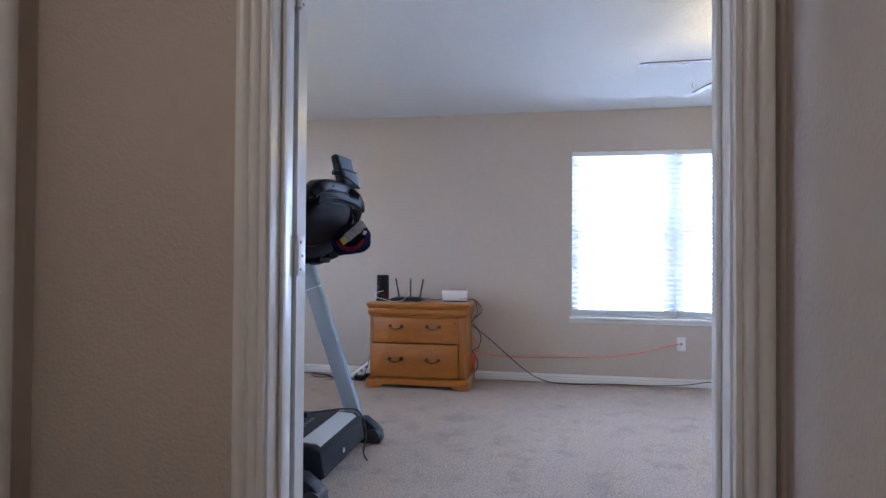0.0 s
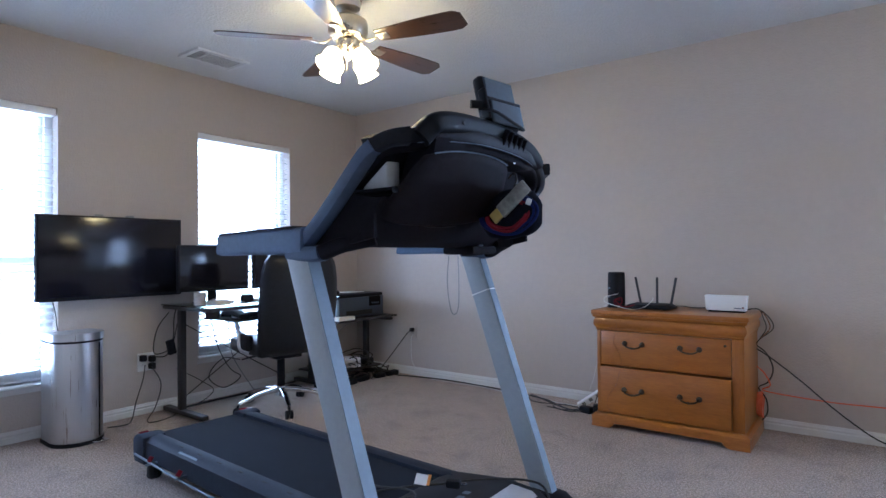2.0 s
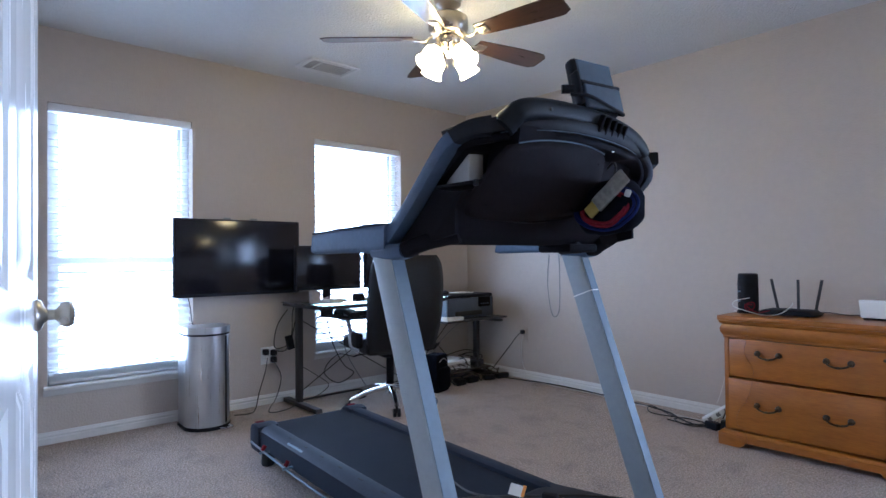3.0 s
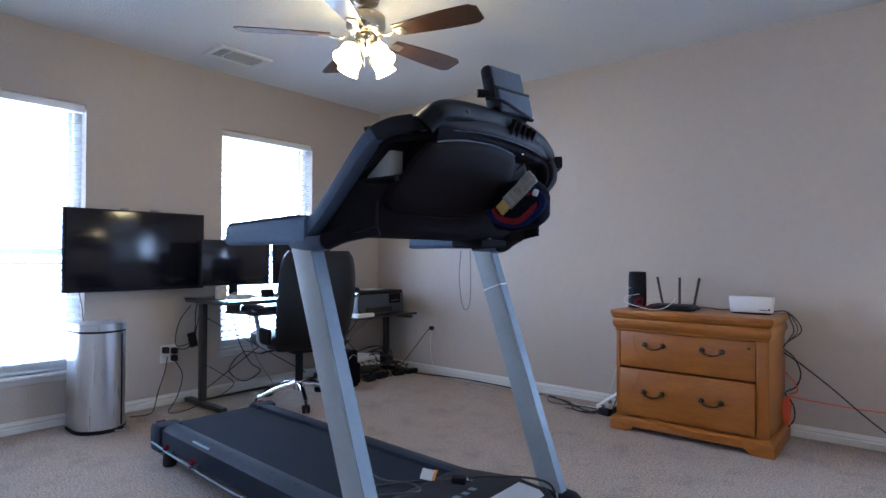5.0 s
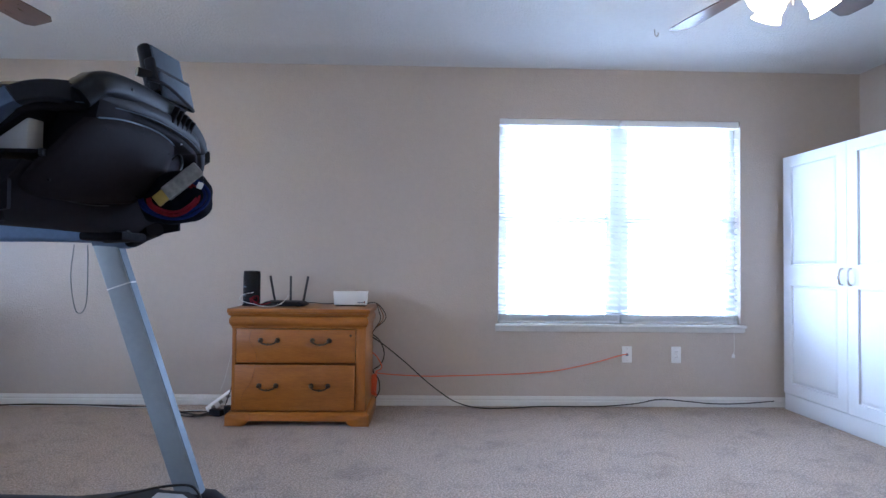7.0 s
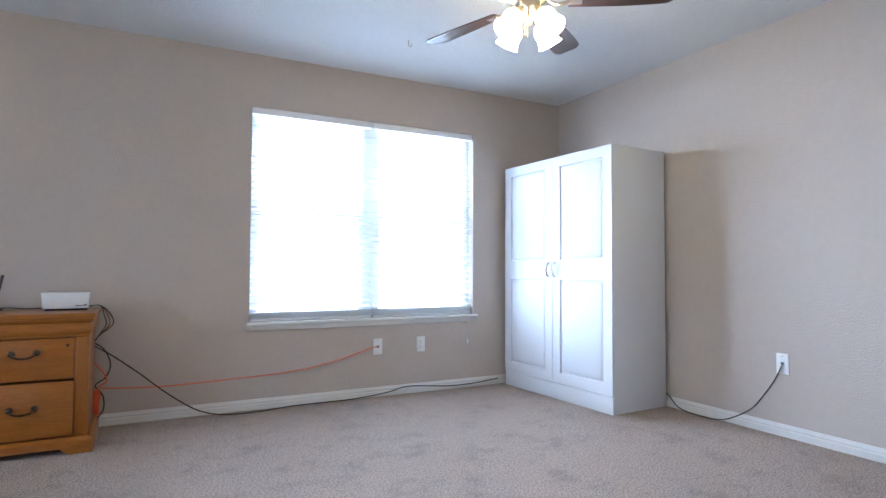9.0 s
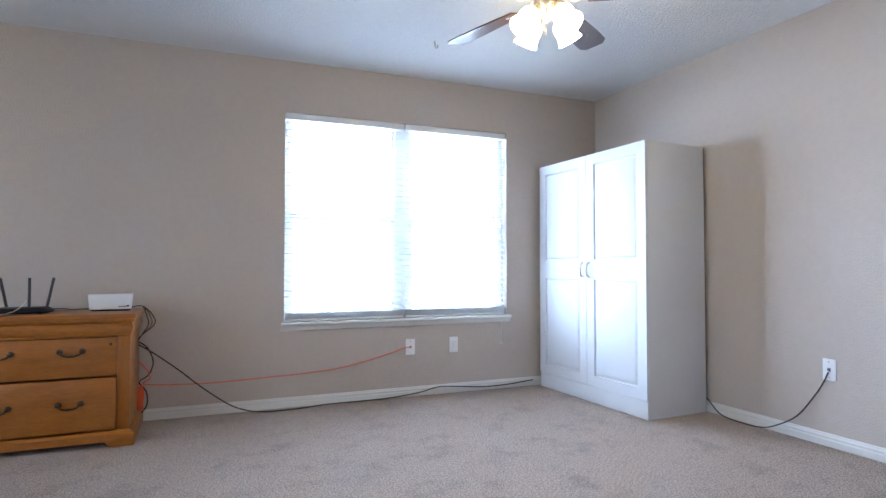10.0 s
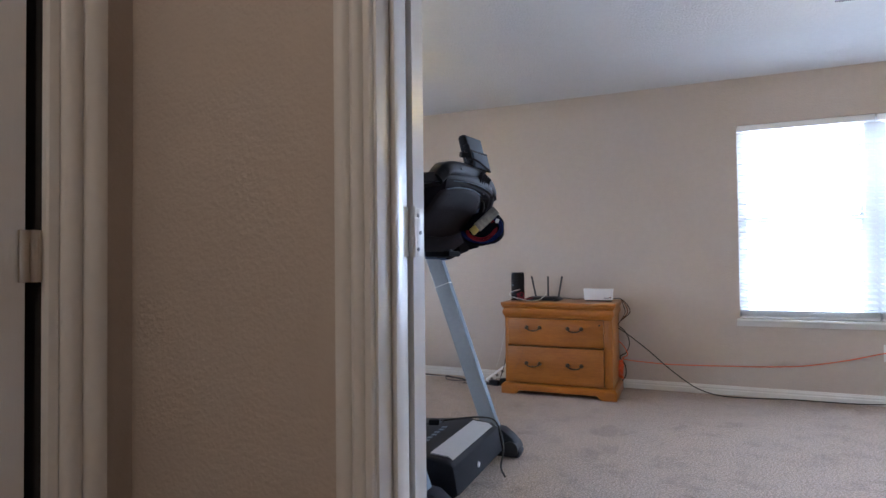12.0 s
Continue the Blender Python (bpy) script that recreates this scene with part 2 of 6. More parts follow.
def circle(r, n=8, sy=1.0):
    return [(r * math.cos(2 * math.pi * i / n), r * sy * math.sin(2 * math.pi * i / n)) for i in range(n)]


def rounded(w, h, r, n=3):
    """A rounded rectangle ring."""
    out = []
    for cx, cy, a0 in ((w / 2 - r, h / 2 - r, 0), (-w / 2 + r, h / 2 - r, 90), (-w / 2 + r, -h / 2 + r, 180), (w / 2 - r, -h / 2 + r, 270)):
        for i in range(n + 1):
            a = radians(a0 + 90 * i / n)
            out.append((cx + r * math.cos(a), cy + r * math.sin(a)))
    return out


def cord(bm, pts, r=0.003, n=6, k=6):
    return sweep(bm, smooth_line(pts, k), circle(r, n), up=(0.13, 0.21, 0.97))


def lathe(bm, prof, n=28, at=(0, 0, 0), m=None):
    """Turns a profile of (radius, height) round the z axis."""
    m = (m or Matrix()) @ Matrix.Identity(4)
    rows = []
    for r, z in prof:
        rows.append([bm.verts.new(Vector(at) + (m @ Vector((max(r, 1e-4) * math.cos(2 * math.pi * i / n), max(r, 1e-4) * math.sin(2 * math.pi * i / n), z)))) for i in range(n)])
    for a, b in zip(rows, rows[1:]):
        for i in range(n):
            bm.faces.new((a[i], a[(i + 1) % n], b[(i + 1) % n], b[i]))
    bm.faces.new(rows[0][::-1])
    bm.faces.new(rows[-1])
    return bm


def prism(bm, poly, axis, a, b, bev=0.0):
    """Extrudes a polygon of two coordinates along an axis from a to b."""
    def put(p, t):
        return {"x": (t, p[0], p[1]), "y": (p[0], t, p[1]), "z": (p[0], p[1], t)}[axis]
    lo, hi = [bm.verts.new(put(p, a)) for p in poly], [bm.verts.new(put(p, b)) for p in poly]
    n = len(poly)
    fs = [bm.faces.new(lo[::-1]), bm.faces.new(hi)]
    for i in range(n):
        fs.append(bm.faces.new((lo[i], lo[(i + 1) % n], hi[(i + 1) % n], hi[i])))
    if bev:
        bmesh.ops.bevel(bm, geom=list(fs[0].edges) + list(fs[1].edges), offset=bev, segments=2, profile=0.5, affect="EDGES")
    return bm


def build(name, bm, mat, off=(0, 0, 0), angle=35):
    """Links a bmesh as one mesh object."""
    bmesh.ops.recalc_face_normals(bm, faces=bm.faces)
    if any(off):
        bmesh.ops.translate(bm, vec=[-c for c in off], verts=bm.verts)
    me = bpy.data.meshes.new(name)
    bm.to_mesh(me)
    bm.free()
    me.polygons.foreach_set("use_smooth", [True] * len(me.polygons))
    me.set_sharp_from_angle(angle=radians(angle))
    me.materials.append(mat)
    return new(name, me)


def part(name, bm, mat, parent, label="", off=(0, 0, 0), angle=35):
    ob = build(name, bm, mat, off, angle)
    ob.parent = parent
    return tagged(ob, label)


def again(ob, parent, loc=(0, 0, 0), rot=(0, 0, 0)):
    """Another object on the same mesh."""
    o = new(ob.name.split(".")[0], ob.data)
    o.parent = parent
    o.location, o.rotation_euler = loc, [radians(a) for a in rot]
    return o


def thing(name, loc, label, category, rz=0, group="", kind=""):
    e = new(name)
    e.empty_display_size = 0.1
    e.location, e.rotation_euler = loc, (0, 0, radians(rz))
    return tagged(e, label, category, group, kind)


def solo(name, bm, mat, label, category, loc=(0, 0, 0), group="", kind="", angle=35):
    """A thing that is one mesh, given in world places, with its origin at loc."""
    ob = build(name, bm, mat, loc, angle)
    ob.location = loc
    return tagged(ob, label, category, group, kind)


B = bmesh.new


# ---- structure ----
def wall(name, axis, near, far, u0, u1, z0, z1, holes, label):
    """A wall from near to far across its thickness, along u, with openings (u0, u1, z0, z1) through it."""
    bm = B()
    us = sorted({u0, u1, *[h[0] for h in holes], *[h[1] for h in holes]})
    zs = sorted({z0, z1, *[h[2] for h in holes], *[h[3] for h in holes]})

    def solid(i, j):
        if not (0 <= i < len(us) - 1 and 0 <= j < len(zs) - 1):
            return False
        um, zm = (us[i] + us[i + 1]) / 2, (zs[j] + zs[j + 1]) / 2
        return not any(h[0] < um < h[1] and h[2] < zm < h[3] for h in holes)
    at = {}

    def v(t, i, j):
        if (t, i, j) not in at:
            at[t, i, j] = bm.verts.new((us[i], t, zs[j]) if axis == "y" else (t, us[i], zs[j]))
        return at[t, i, j]
    for i in range(len(us) - 1):
        for j in range(len(zs) - 1):
            if not solid(i, j):
                continue
            for t in (near, far):
                bm.faces.new((v(t, i, j), v(t, i + 1, j), v(t, i + 1, j + 1), v(t, i, j + 1)))
            for di, dj, a, b in ((-1, 0, (i, j), (i, j + 1)), (1, 0, (i + 1, j), (i + 1, j + 1)), (0, -1, (i, j), (i + 1, j)), (0, 1, (i, j + 1), (i + 1, j + 1))):
                if not solid(i + di, j + dj):
                    bm.faces.new((v(near, *a), v(near, *b), v(far, *b), v(far, *a)))
    return tagged(build(name, bm, M_WALL), label, "wall", kind="structure")


JL, JR, DOOR_TOP = -0.187, 0.812, 2.05
T = 0.16
wall("wall_north", "y", NORTH, NORTH + T, WEST - T, EAST + T, 0, TOP, [W3], "taupe painted wall with a wide window")
wall("wall_west", "x", WEST - T, WEST, SOUTH, NORTH, 0, TOP, [W1, W2], "taupe painted wall with two tall windows")
wall("wall_east", "x", EAST, EAST + T, SOUTH, NORTH, 0, TOP, [], "taupe painted wall with one outlet")
wall("wall_south", "y", HALL, SOUTH, WEST - T, EAST + T, 0, TOP, [(JL - 0.02, JR + 0.02, 0, DOOR_TOP + 0.02)], "taupe painted wall with the doorway to the hall")
HW, HE, HS = -0.82, 0.918, -1.4
D2 = (0.50, 1.355, 0, DOOR_TOP)
wall("wall_hall_west", "x", HW - 0.12, HW, HS, HALL, 0, TOP, [D2], "taupe hall wall with a narrow white door")
wall("wall_hall_east", "x", HE, HE + 0.12, HS, HALL, 0, TOP, [], "plain taupe hall wall")
wall("wall_hall_south", "y", HS - 0.12, HS, HW - 0.12, HE + 0.12, 0, TOP, [], "plain taupe wall at the end of the hall")

bm = B()
span(bm, (WEST - T, HALL, -0.12), (EAST + T, NORTH + T, 0))
span(bm, (HW - 0.12, HS - 0.12, -0.12), (HE + 0.12, HALL, 0))
tagged(build("floor", bm, M_CARPET), "beige cut-pile carpet with faint tread marks", "carpet", kind="structure")
bm = B()
span(bm, (WEST - T, HALL, TOP), (EAST + T, NORTH + T, TOP + 0.12))
span(bm, (HW - 0.12, HS - 0.12, TOP), (HE + 0.12, HALL, TOP + 0.12))
tagged(build("ceiling", bm, M_CEIL), "off-white textured ceiling", "ceiling", kind="structure")


BASE = [(0, 0), (0.014, 0), (0.014, 0.034), (0.009, 0.041), (0.011, 0.047), (0.011, 0.052), (0.005, 0.060), (0.004, 0.068), (0, 0.070)]


def baseboard(a, b, normal):
    """White skirting from a to b on the floor, standing out along normal."""
    bm = B()
    a, b, n = Vector((*a, 0)), Vector((*b, 0)), Vector((*normal, 0))
    lo, hi = [[bm.verts.new(p + n * s + Vector((0, 0, z))) for s, z in BASE] for p in (a, b)]
    k = len(BASE)
    for i in range(k):
        bm.faces.new((lo[i], lo[(i + 1) % k], hi[(i + 1) % k], hi[i]))
    bm.faces.new(lo[::-1])
    bm.faces.new(hi)
    return tagged(build("baseboard", bm, M_TRIM), "white moulded baseboard along the carpet", "baseboard", kind="structure")


baseboard((WEST, NORTH), (EAST, NORTH), (0, -1))
baseboard((WEST, SOUTH), (WEST, NORTH - 0.0145), (1, 0))
baseboard((EAST, SOUTH), (EAST, NORTH - 0.0145), (-1, 0))
baseboard((WEST + 0.0145, SOUTH), (JL - 0.10, SOUTH), (0, 1))
baseboard((JR + 0.10, SOUTH), (EAST - 0.0145, SOUTH), (0, 1))
baseboard((HW + 0.0145, HALL), (JL - 0.085, HALL), (0, -1))
baseboard((HE, HS), (HE, HALL), (-1, 0))

CASING = [(a * 0.91, b * 1.12) for a, b in [(0, 0), (0, 0.009), (0.003, 0.012), (0.015, 0.0125), (0.018, 0.010), (0.021, 0.015), (0.027, 0.019), (0.036, 0.0205), (0.044, 0.017), (0.047, 0.013), (0.050, 0.018), (0.060, 0.023), (0.070, 0.024), (0.078, 0.022), (0.083, 0.014), (0.083, 0)]]


def casing(x, side, y, out, top):
    """An upright door casing on a wall at y; it widens from x towards side and stands out along out."""
    bm = B()
    prism(bm, [(x + side * a, y + out * b) for a, b in CASING], "z", 0, top)
    return bm


def head_casing(x0, x1, y, out, z):
    bm = B()
    prism(bm, [(y + out * b, z + a) for a, b in CASING], "x", x0, x1)
    return bm


frame_1 = thing("door_frame", ((JL + JR) / 2, HALL, 0), "white painted door frame with moulded casing", "door frame", kind="structure")
OFF = frame_1.location
for nm, y, o in (("hall_casing", HALL, -1), ("room_casing", SOUTH, 1)):
    part(nm, casing(JL - 0.006, -1, y, o, DOOR_TOP + 0.006), M_TRIM, frame_1, off=OFF)
    part(nm, casing(JR + 0.006, 1, y, o, DOOR_TOP + 0.006), M_TRIM, frame_1, off=OFF)
    part(nm, head_casing(JL - 0.08, JR + 0.08, y, o, DOOR_TOP + 0.0065), M_TRIM, frame_1, off=OFF)
for x0, x1 in ((JL - 0.019, JL), (JR, JR + 0.019)):
    part("jamb", span(B(), (x0, HALL - 0.001, 0), (x1, SOUTH + 0.001, DOOR_TOP), 0.0015), M_TRIM, frame_1, off=OFF)
part("head_jamb", span(B(), (JL - 0.019, HALL - 0.001, DOOR_TOP + 0.0005), (JR + 0.019, SOUTH + 0.001, DOOR_TOP + 0.019)), M_TRIM, frame_1, off=OFF)
for x0, x1 in ((JL + 0.0003, JL + 0.012), (JR - 0.012, JR - 0.0003)):
    part("door_stop", span(B(), (x0, SOUTH - 0.072, 0), (x1, SOUTH - 0.038, DOOR_TOP - 0.001), 0.003), M_TRIM, frame_1, off=OFF)
part("strike_plate", span(B(), (JR - 0.0015, SOUTH - 0.033, 0.924), (JR + 0.001, SOUTH - 0.003, 0.984), 0.0008), M_NICKEL, frame_1, "brushed metal strike plate", off=OFF)


def panel_door(name, width, label, rz, loc):
    """A six-panel door: the leaf runs along -x from the hinge, its panelled face towards +y."""
    d = thing(name, loc, label, "door", rz, kind="structure")
    h, th, fy = 2.03, 0.040, 0.047
    bm = B()
    us = [0, 0.11, width / 2 - 0.05, width / 2 + 0.05, width - 0.11, width]
    zs = [0.012, 0.24, 0.86, 1.02, 1.62, 1.72, 1.93, h]
    for face, y in ((1, fy), (-1, fy - th)):
        for i in range(5):
            for j in range(7):
                a = [(-us[i], zs[j]), (-us[i + 1], zs[j]), (-us[i + 1], zs[j + 1]), (-us[i], zs[j + 1])]
                if i in (1, 3) and j in (1, 3, 5):
                    cx, cz = (a[0][0] + a[1][0]) / 2, (a[0][1] + a[2][1]) / 2
                    rings = []
                    for inset, dy in ((0, 0), (0.012, -0.008), (0.022, -0.008), (0.045, -0.002)):
                        rings.append([bm.verts.new((x - math.copysign(inset, x - cx), y + face * dy, z - math.copysign(inset, z - cz))) for x, z in a])
                    for p, q in zip(rings, rings[1:]):
                        for k in range(4):
                            bm.faces.new((p[k], p[(k + 1) % 4], q[(k + 1) % 4], q[k]))
                    bm.faces.new(rings[-1])
                else:
                    bm.faces.new([bm.verts.new((x, y, z)) for x, z in a])
    for q in (((0, fy), (0, fy - th)), ((-width, fy), (-width, fy - th))):
        bm.faces.new([bm.verts.new((*q[0], zs[0])), bm.verts.new((*q[1], zs[0])), bm.verts.new((*q[1], h)), bm.verts.new((*q[0], h))])
    for z in (zs[0], h):
        bm.faces.new([bm.verts.new((0, fy, z)), bm.verts.new((-width, fy, z)), bm.verts.new((-width, fy - th, z)), bm.verts.new((0, fy - th, z))])
    bmesh.ops.remove_doubles(bm, verts=bm.verts, dist=0.0004)
    leaf = part("leaf", bm, M_DOOR, d, angle=25)
    for face, y in ((1, fy), (-1, fy - th)):
        m = Matrix.Rotation(radians(-90 if face > 0 else 90), 4, "X")
        k = lathe(B(), [(0.033, 0), (0.034, 0.004), (0.030, 0.010), (0.016, 0.016), (0.011, 0.022), (0.011, 0.034), (0.014, 0.038), (0.024, 0.044), (0.0285, 0.054), (0.028, 0.062), (0.020, 0.069), (0.002, 0.071)], 28, (-width + 0.06, y, 0.948), m)
        part("door_handle", k, M_NICKEL, leaf, "brushed nickel round door knob")
    return d


ENTRY = panel_door("door_1", 0.985, "white six-panel door standing wide open", -9.3, (JL + 0.004, SOUTH + 0.010, 0))
for z in (0.25, 1.112, 1.80):
    bm = B()
    rod(bm, (0.004, 0.0, z - 0.052), (0.004, 0.0, z + 0.052), 0.0065, n=14)
    for k in range(-2, 3):
        rod(bm, (0.004, 0.0, z + k * 0.0205 - 0.0095), (0.004, 0.0, z + k * 0.0205 + 0.0095), 0.0075, n=14)
    span(bm, (0.0003, 0.004, z - 0.05), (0.0024, 0.040, z + 0.05), 0.0008)
    hinge = part("hinge", bm, M_TRIM, ENTRY, "painted-over steel butt hinge")
    for dz in (-0.035, 0.0, 0.035):
        part("screw", rod(B(), (0.002, 0.022 + (0.008 if dz == 0 else 0), z + dz), (0.0036, 0.022 + (0.008 if dz == 0 else 0), z + dz), 0.0042, n=10), M_CORD_GREY, hinge, "grey screw head")
for z in (0.25, 1.112, 1.80):
    part("hinge_leaf", span(B(), (JL - 0.0005, SOUTH - 0.036, z - 0.05), (JL + 0.0020, SOUTH + 0.004, z + 0.05), 0.0008), M_TRIM, frame_1, "painted-over hinge leaf", off=OFF)

# the narrow hall door with its casing
frame_2 = thing("closet_frame", (HW, D2[1], 0), "cream casing round the narrow hall door", "door frame", kind="structure")
O2 = frame_2.location
for y, s in ((D2[1] - 0.018, 1), (D2[0] + 0.018, -1)):
    bm = B()
    prism(bm, [(HW + b * 1.1, y + s * a * 1.65) for a, b in CASING], "z", 0, DOOR_TOP + 0.006)
    part("hall_casing", bm, M_TRIM, frame_2, off=O2)
bm = B()
prism(bm, [(HW + b, DOOR_TOP + 0.0065 + a) for a, b in CASING], "y", D2[0] - 0.06, D2[1] + 0.06)
part("head_casing", bm, M_TRIM, frame_2, off=O2)
# This jamb is coloured near black, as shade beside the hinge.
part("jamb", span(B(), (HW - 0.119, D2[1] - 0.018, 0), (HW - 0.001, D2[1] - 0.0005, DOOR_TOP)), M_GAP_SHADE, frame_2, "inner jamb painted dark to hold the gap's shade", off=O2)
part("jamb", span(B(), (HW - 0.119, D2[0] + 0.0005, 0), (HW - 0.001, D2[0] + 0.018, DOOR_TOP)), M_TRIM, frame_2, off=O2)
door_2 = thing("door_2", (HW, D2[1] - 0.03, 0), "white closed hall door", "door", kind="structure")
O3 = door_2.location
leaf2 = part("leaf", span(B(), (HW - 0.045, D2[0] + 0.022, 0.012), (HW - 0.008, D2[1] - 0.042, DOOR_TOP - 0.004), 0.003), M_DOOR, door_2, off=O3)
bm = B()
rod(bm, (HW + 0.002, D2[1] - 0.032, 1.02), (HW + 0.002, D2[1] - 0.032, 1.12), 0.0075, n=14)
span(bm, (HW - 0.006, D2[1] - 0.058, 1.02), (HW + 0.0005, D2[1] - 0.034, 1.12), 0.001)
span(bm, (HW - 0.004, D2[1] - 0.030, 1.02), (HW + 0.0022, D2[1] - 0.012, 1.12), 0.001)
part("hinge", bm, M_NICKEL, leaf2, "dull metal hinge", off=O3)
# Dark sheet in place of the shade behind the closed leaf.
part("back_panel", span(B(), (HW - 0.118, D2[0] + 0.02, 0.001), (HW - 0.10, D2[1] - 0.02, DOOR_TOP)), M_GAP_SHADE, door_2, "dark sheet painted as shade behind the door", off=O3)


# ---- windows and blinds ----
def to_world(axis, u, t, z):
    """t: depth out from the room face of the wall."""
    return (u, NORTH + t, z) if axis == "y" else (WEST - t, u, z)


def bar(axis, u0, u1, t0, t1, z0, z1, bev=0.002):
    return span(B(), to_world(axis, u0, t0, z0), to_world(axis, u1, t1, z1), bev)


def window(name, axis, w, mullions, rail, label):
    u0, u1, z0, z1 = w
    root = thing(name, to_world(axis, (u0 + u1) / 2, 0, z0), label, "window", kind="structure")
    o = root.location
    f = 0.045
    t0, t1 = 0.085, 0.150
    for a, b, c, d in ((u0, u0 + f, z0, z1), (u1 - f, u1, z0, z1)):
        part("window_frame", bar(axis, a + 0.0005, b, t0, t1, c + 0.0005, d - 0.0005), M_VINYL, root, off=o)
    part("window_frame", bar(axis, u0 + f, u1 - f, t0, t1, z1 - f, z1 - 0.0005), M_VINYL, root, off=o)
    part("window_frame", bar(axis, u0 + f, u1 - f, t0, t1, z0 + 0.0005, z0 + f), M_VINYL, root, off=o)
    edges = [u0 + f, *[e for m in mullions for e in m], u1 - f]
    for m in mullions:
        part("mullion", bar(axis, m[0], m[1], t0, t1, z0 + f, z1 - f), M_VINYL, root, off=o)
    for a, b in zip(edges[::2], edges[1::2]):
        part("meeting_rail", bar(axis, a, b, t0 + 0.005, t1 - 0.005, rail - 0.022, rail + 0.022), M_VINYL, root, off=o)
        for c, d, t in ((z0 + f, rail - 0.022, 0.105), (rail + 0.022, z1 - f, 0.125)):
            for p in ((a, a + 0.025), (b - 0.025, b)):
                part("sash_stile", bar(axis, p[0], p[1], t - 0.012, t + 0.012, c, d), M_VINYL, root, off=o)
            g = part("pane", bar(axis, a + 0.025, b - 0.025, t - 0.002, t + 0.002, c, d, 0), M_GLASS, root, "clear window pane", off=o)
            g.visible_shadow = False
    bm = B()
    prof = [(0.085, 0.0), (-0.040, 0.0), (-0.045, -0.005), (-0.045, -0.016), (-0.040, -0.021), (-0.026, -0.022), (-0.022, -0.030), (-0.020, -0.044), (-0.014, -0.056), (0.0, -0.058), (0.0, -0.001), (0.085, -0.001)]
    lo = [bm.verts.new(to_world(axis, u0 - (0.022 if t < 0 else -0.001), t, z0 + z)) for t, z in prof]
    hi = [bm.verts.new(to_world(axis, u1 + (0.022 if t < 0 else -0.001), t, z0 + z)) for t, z in prof]
    k = len(prof)
    for i in range(k):
        bm.faces.new((lo[i], lo[(i + 1) % k], hi[(i + 1) % k], hi[i]))
    bm.faces.new(lo[::-1])
    bm.faces.new(hi)
    part("window_sill", bm, M_TRIM, root, "white moulded sill", off=o)
    return root


window("window_1", "x", W1, [], 1.06, "tall white window in the taupe wall")
window("window_2", "x", W2, [], 1.06, "tall white window behind the desk")
window("window_3", "y", W3, [(1.545, 1.665)], 1.345, "wide white double window")


def slat_mesh(length, axis):
    """A curved slat about its own middle."""
    bm = B()
    k = 4
    rows = []
    for s in (-1, 1):
        up, dn = [], []
        for i in range(k + 1):
            w = -0.024 + 0.048 * i / k
            z = 0.0030 * (1 - (w / 0.024) ** 2)
            p = (s * length / 2, w) if axis == "y" else (w, s * length / 2)
            up.append(bm.verts.new((*p, z + 0.0013)))
            dn.append(bm.verts.new((*p, z - 0.0013)))
        rows.append(up + dn[::-1])
    n = len(rows[0])
    for i in range(n):
        bm.faces.new((rows[0][i], rows[0][(i + 1) % n], rows[1][(i + 1) % n], rows[1][i]))
    bm.faces.new(rows[0][::-1])
    bm.faces.new(rows[1])
    return bm


def blind(axis, u0, u1, z0, z1, label, cord_at, drop=0.0):
    mid = to_world(axis, (u0 + u1) / 2, 0.042, z0)
    root = thing("window_blind", mid, label, "blind", group="window blinds")
    tilt = 17
    part("headrail", bar(axis, u0 + 0.006, u1 - 0.006, 0.008, 0.070, z1 - 0.048, z1 - 0.002, 0.003), M_VINYL, root, off=mid)
    part("bottom_rail", bar(axis, u0 + 0.01, u1 - 0.01, 0.018, 0.068, z0 + 0.001, z0 + 0.020, 0.004), M_VINYL, root, off=mid)
    first = None
    stack = 6
    n = stack + int((z1 - z0 - 0.130) / 0.044)
    for i in range(n):
        low = i < stack
        zz = 0.024 + i * 0.0075 if low else 0.088 + (i - stack) * 0.044
        jit = random.uniform(-0.6, 0.6)
        lean = 2 + jit if low else tilt + jit
        if first is None:
            first = part("slat", slat_mesh(u1 - u0 - 0.022, axis), M_SLAT, root)
            s = first
        else:
            s = again(first, root)
        s.location = (0, 0, zz)
        s.rotation_euler = (radians(lean), 0, radians(jit * 0.1)) if axis == "y" else (0, radians(lean), radians(jit * 0.1))
    for f in (0.14, 0.5, 0.86):
        u = u0 + (u1 - u0) * f
        for t in (0.017, 0.067):
            a, b = Vector(to_world(axis, u, t, z0 + 0.03)), Vector(to_world(axis, u, t, z1 - 0.04))
            part("ladder_cord", rod(B(), a, b, 0.0009, n=5), M_CORD_WHITE, root, off=mid)
    if drop:
        p = Vector(to_world(axis, cord_at, -0.012, 0))
        bm = cord(B(), [(p.x, p.y + 0.02, z1 - 0.05), (p.x, p.y, z1 - 0.3), (p.x + 0.004, p.y - 0.036, z0 - 0.06), (p.x, p.y - 0.034, drop + 0.03)], 0.0016)
        part("pull_cord", bm, M_CORD_WHITE, root, off=mid)
        part("tassel", lathe(B(), [(0.003, 0.03), (0.006, 0.026), (0.010, 0.008), (0.010, 0.0), (0.004, -0.003)], 12, (p.x, p.y - 0.034, drop)), M_WHITE_PL, root, "small white plastic tassel", off=mid)
    return root


blind("x", W1[0], W1[1], W1[2], W1[3], "white slatted blind lowered with its slats open", 0)
blind("x", W2[0], W2[1], W2[2], W2[3], "white slatted blind lowered with its slats open", 0)
blind("y", W3[0], 1.605, W3[2], W3[3], "white slatted blind lowered over half a double window", 0)
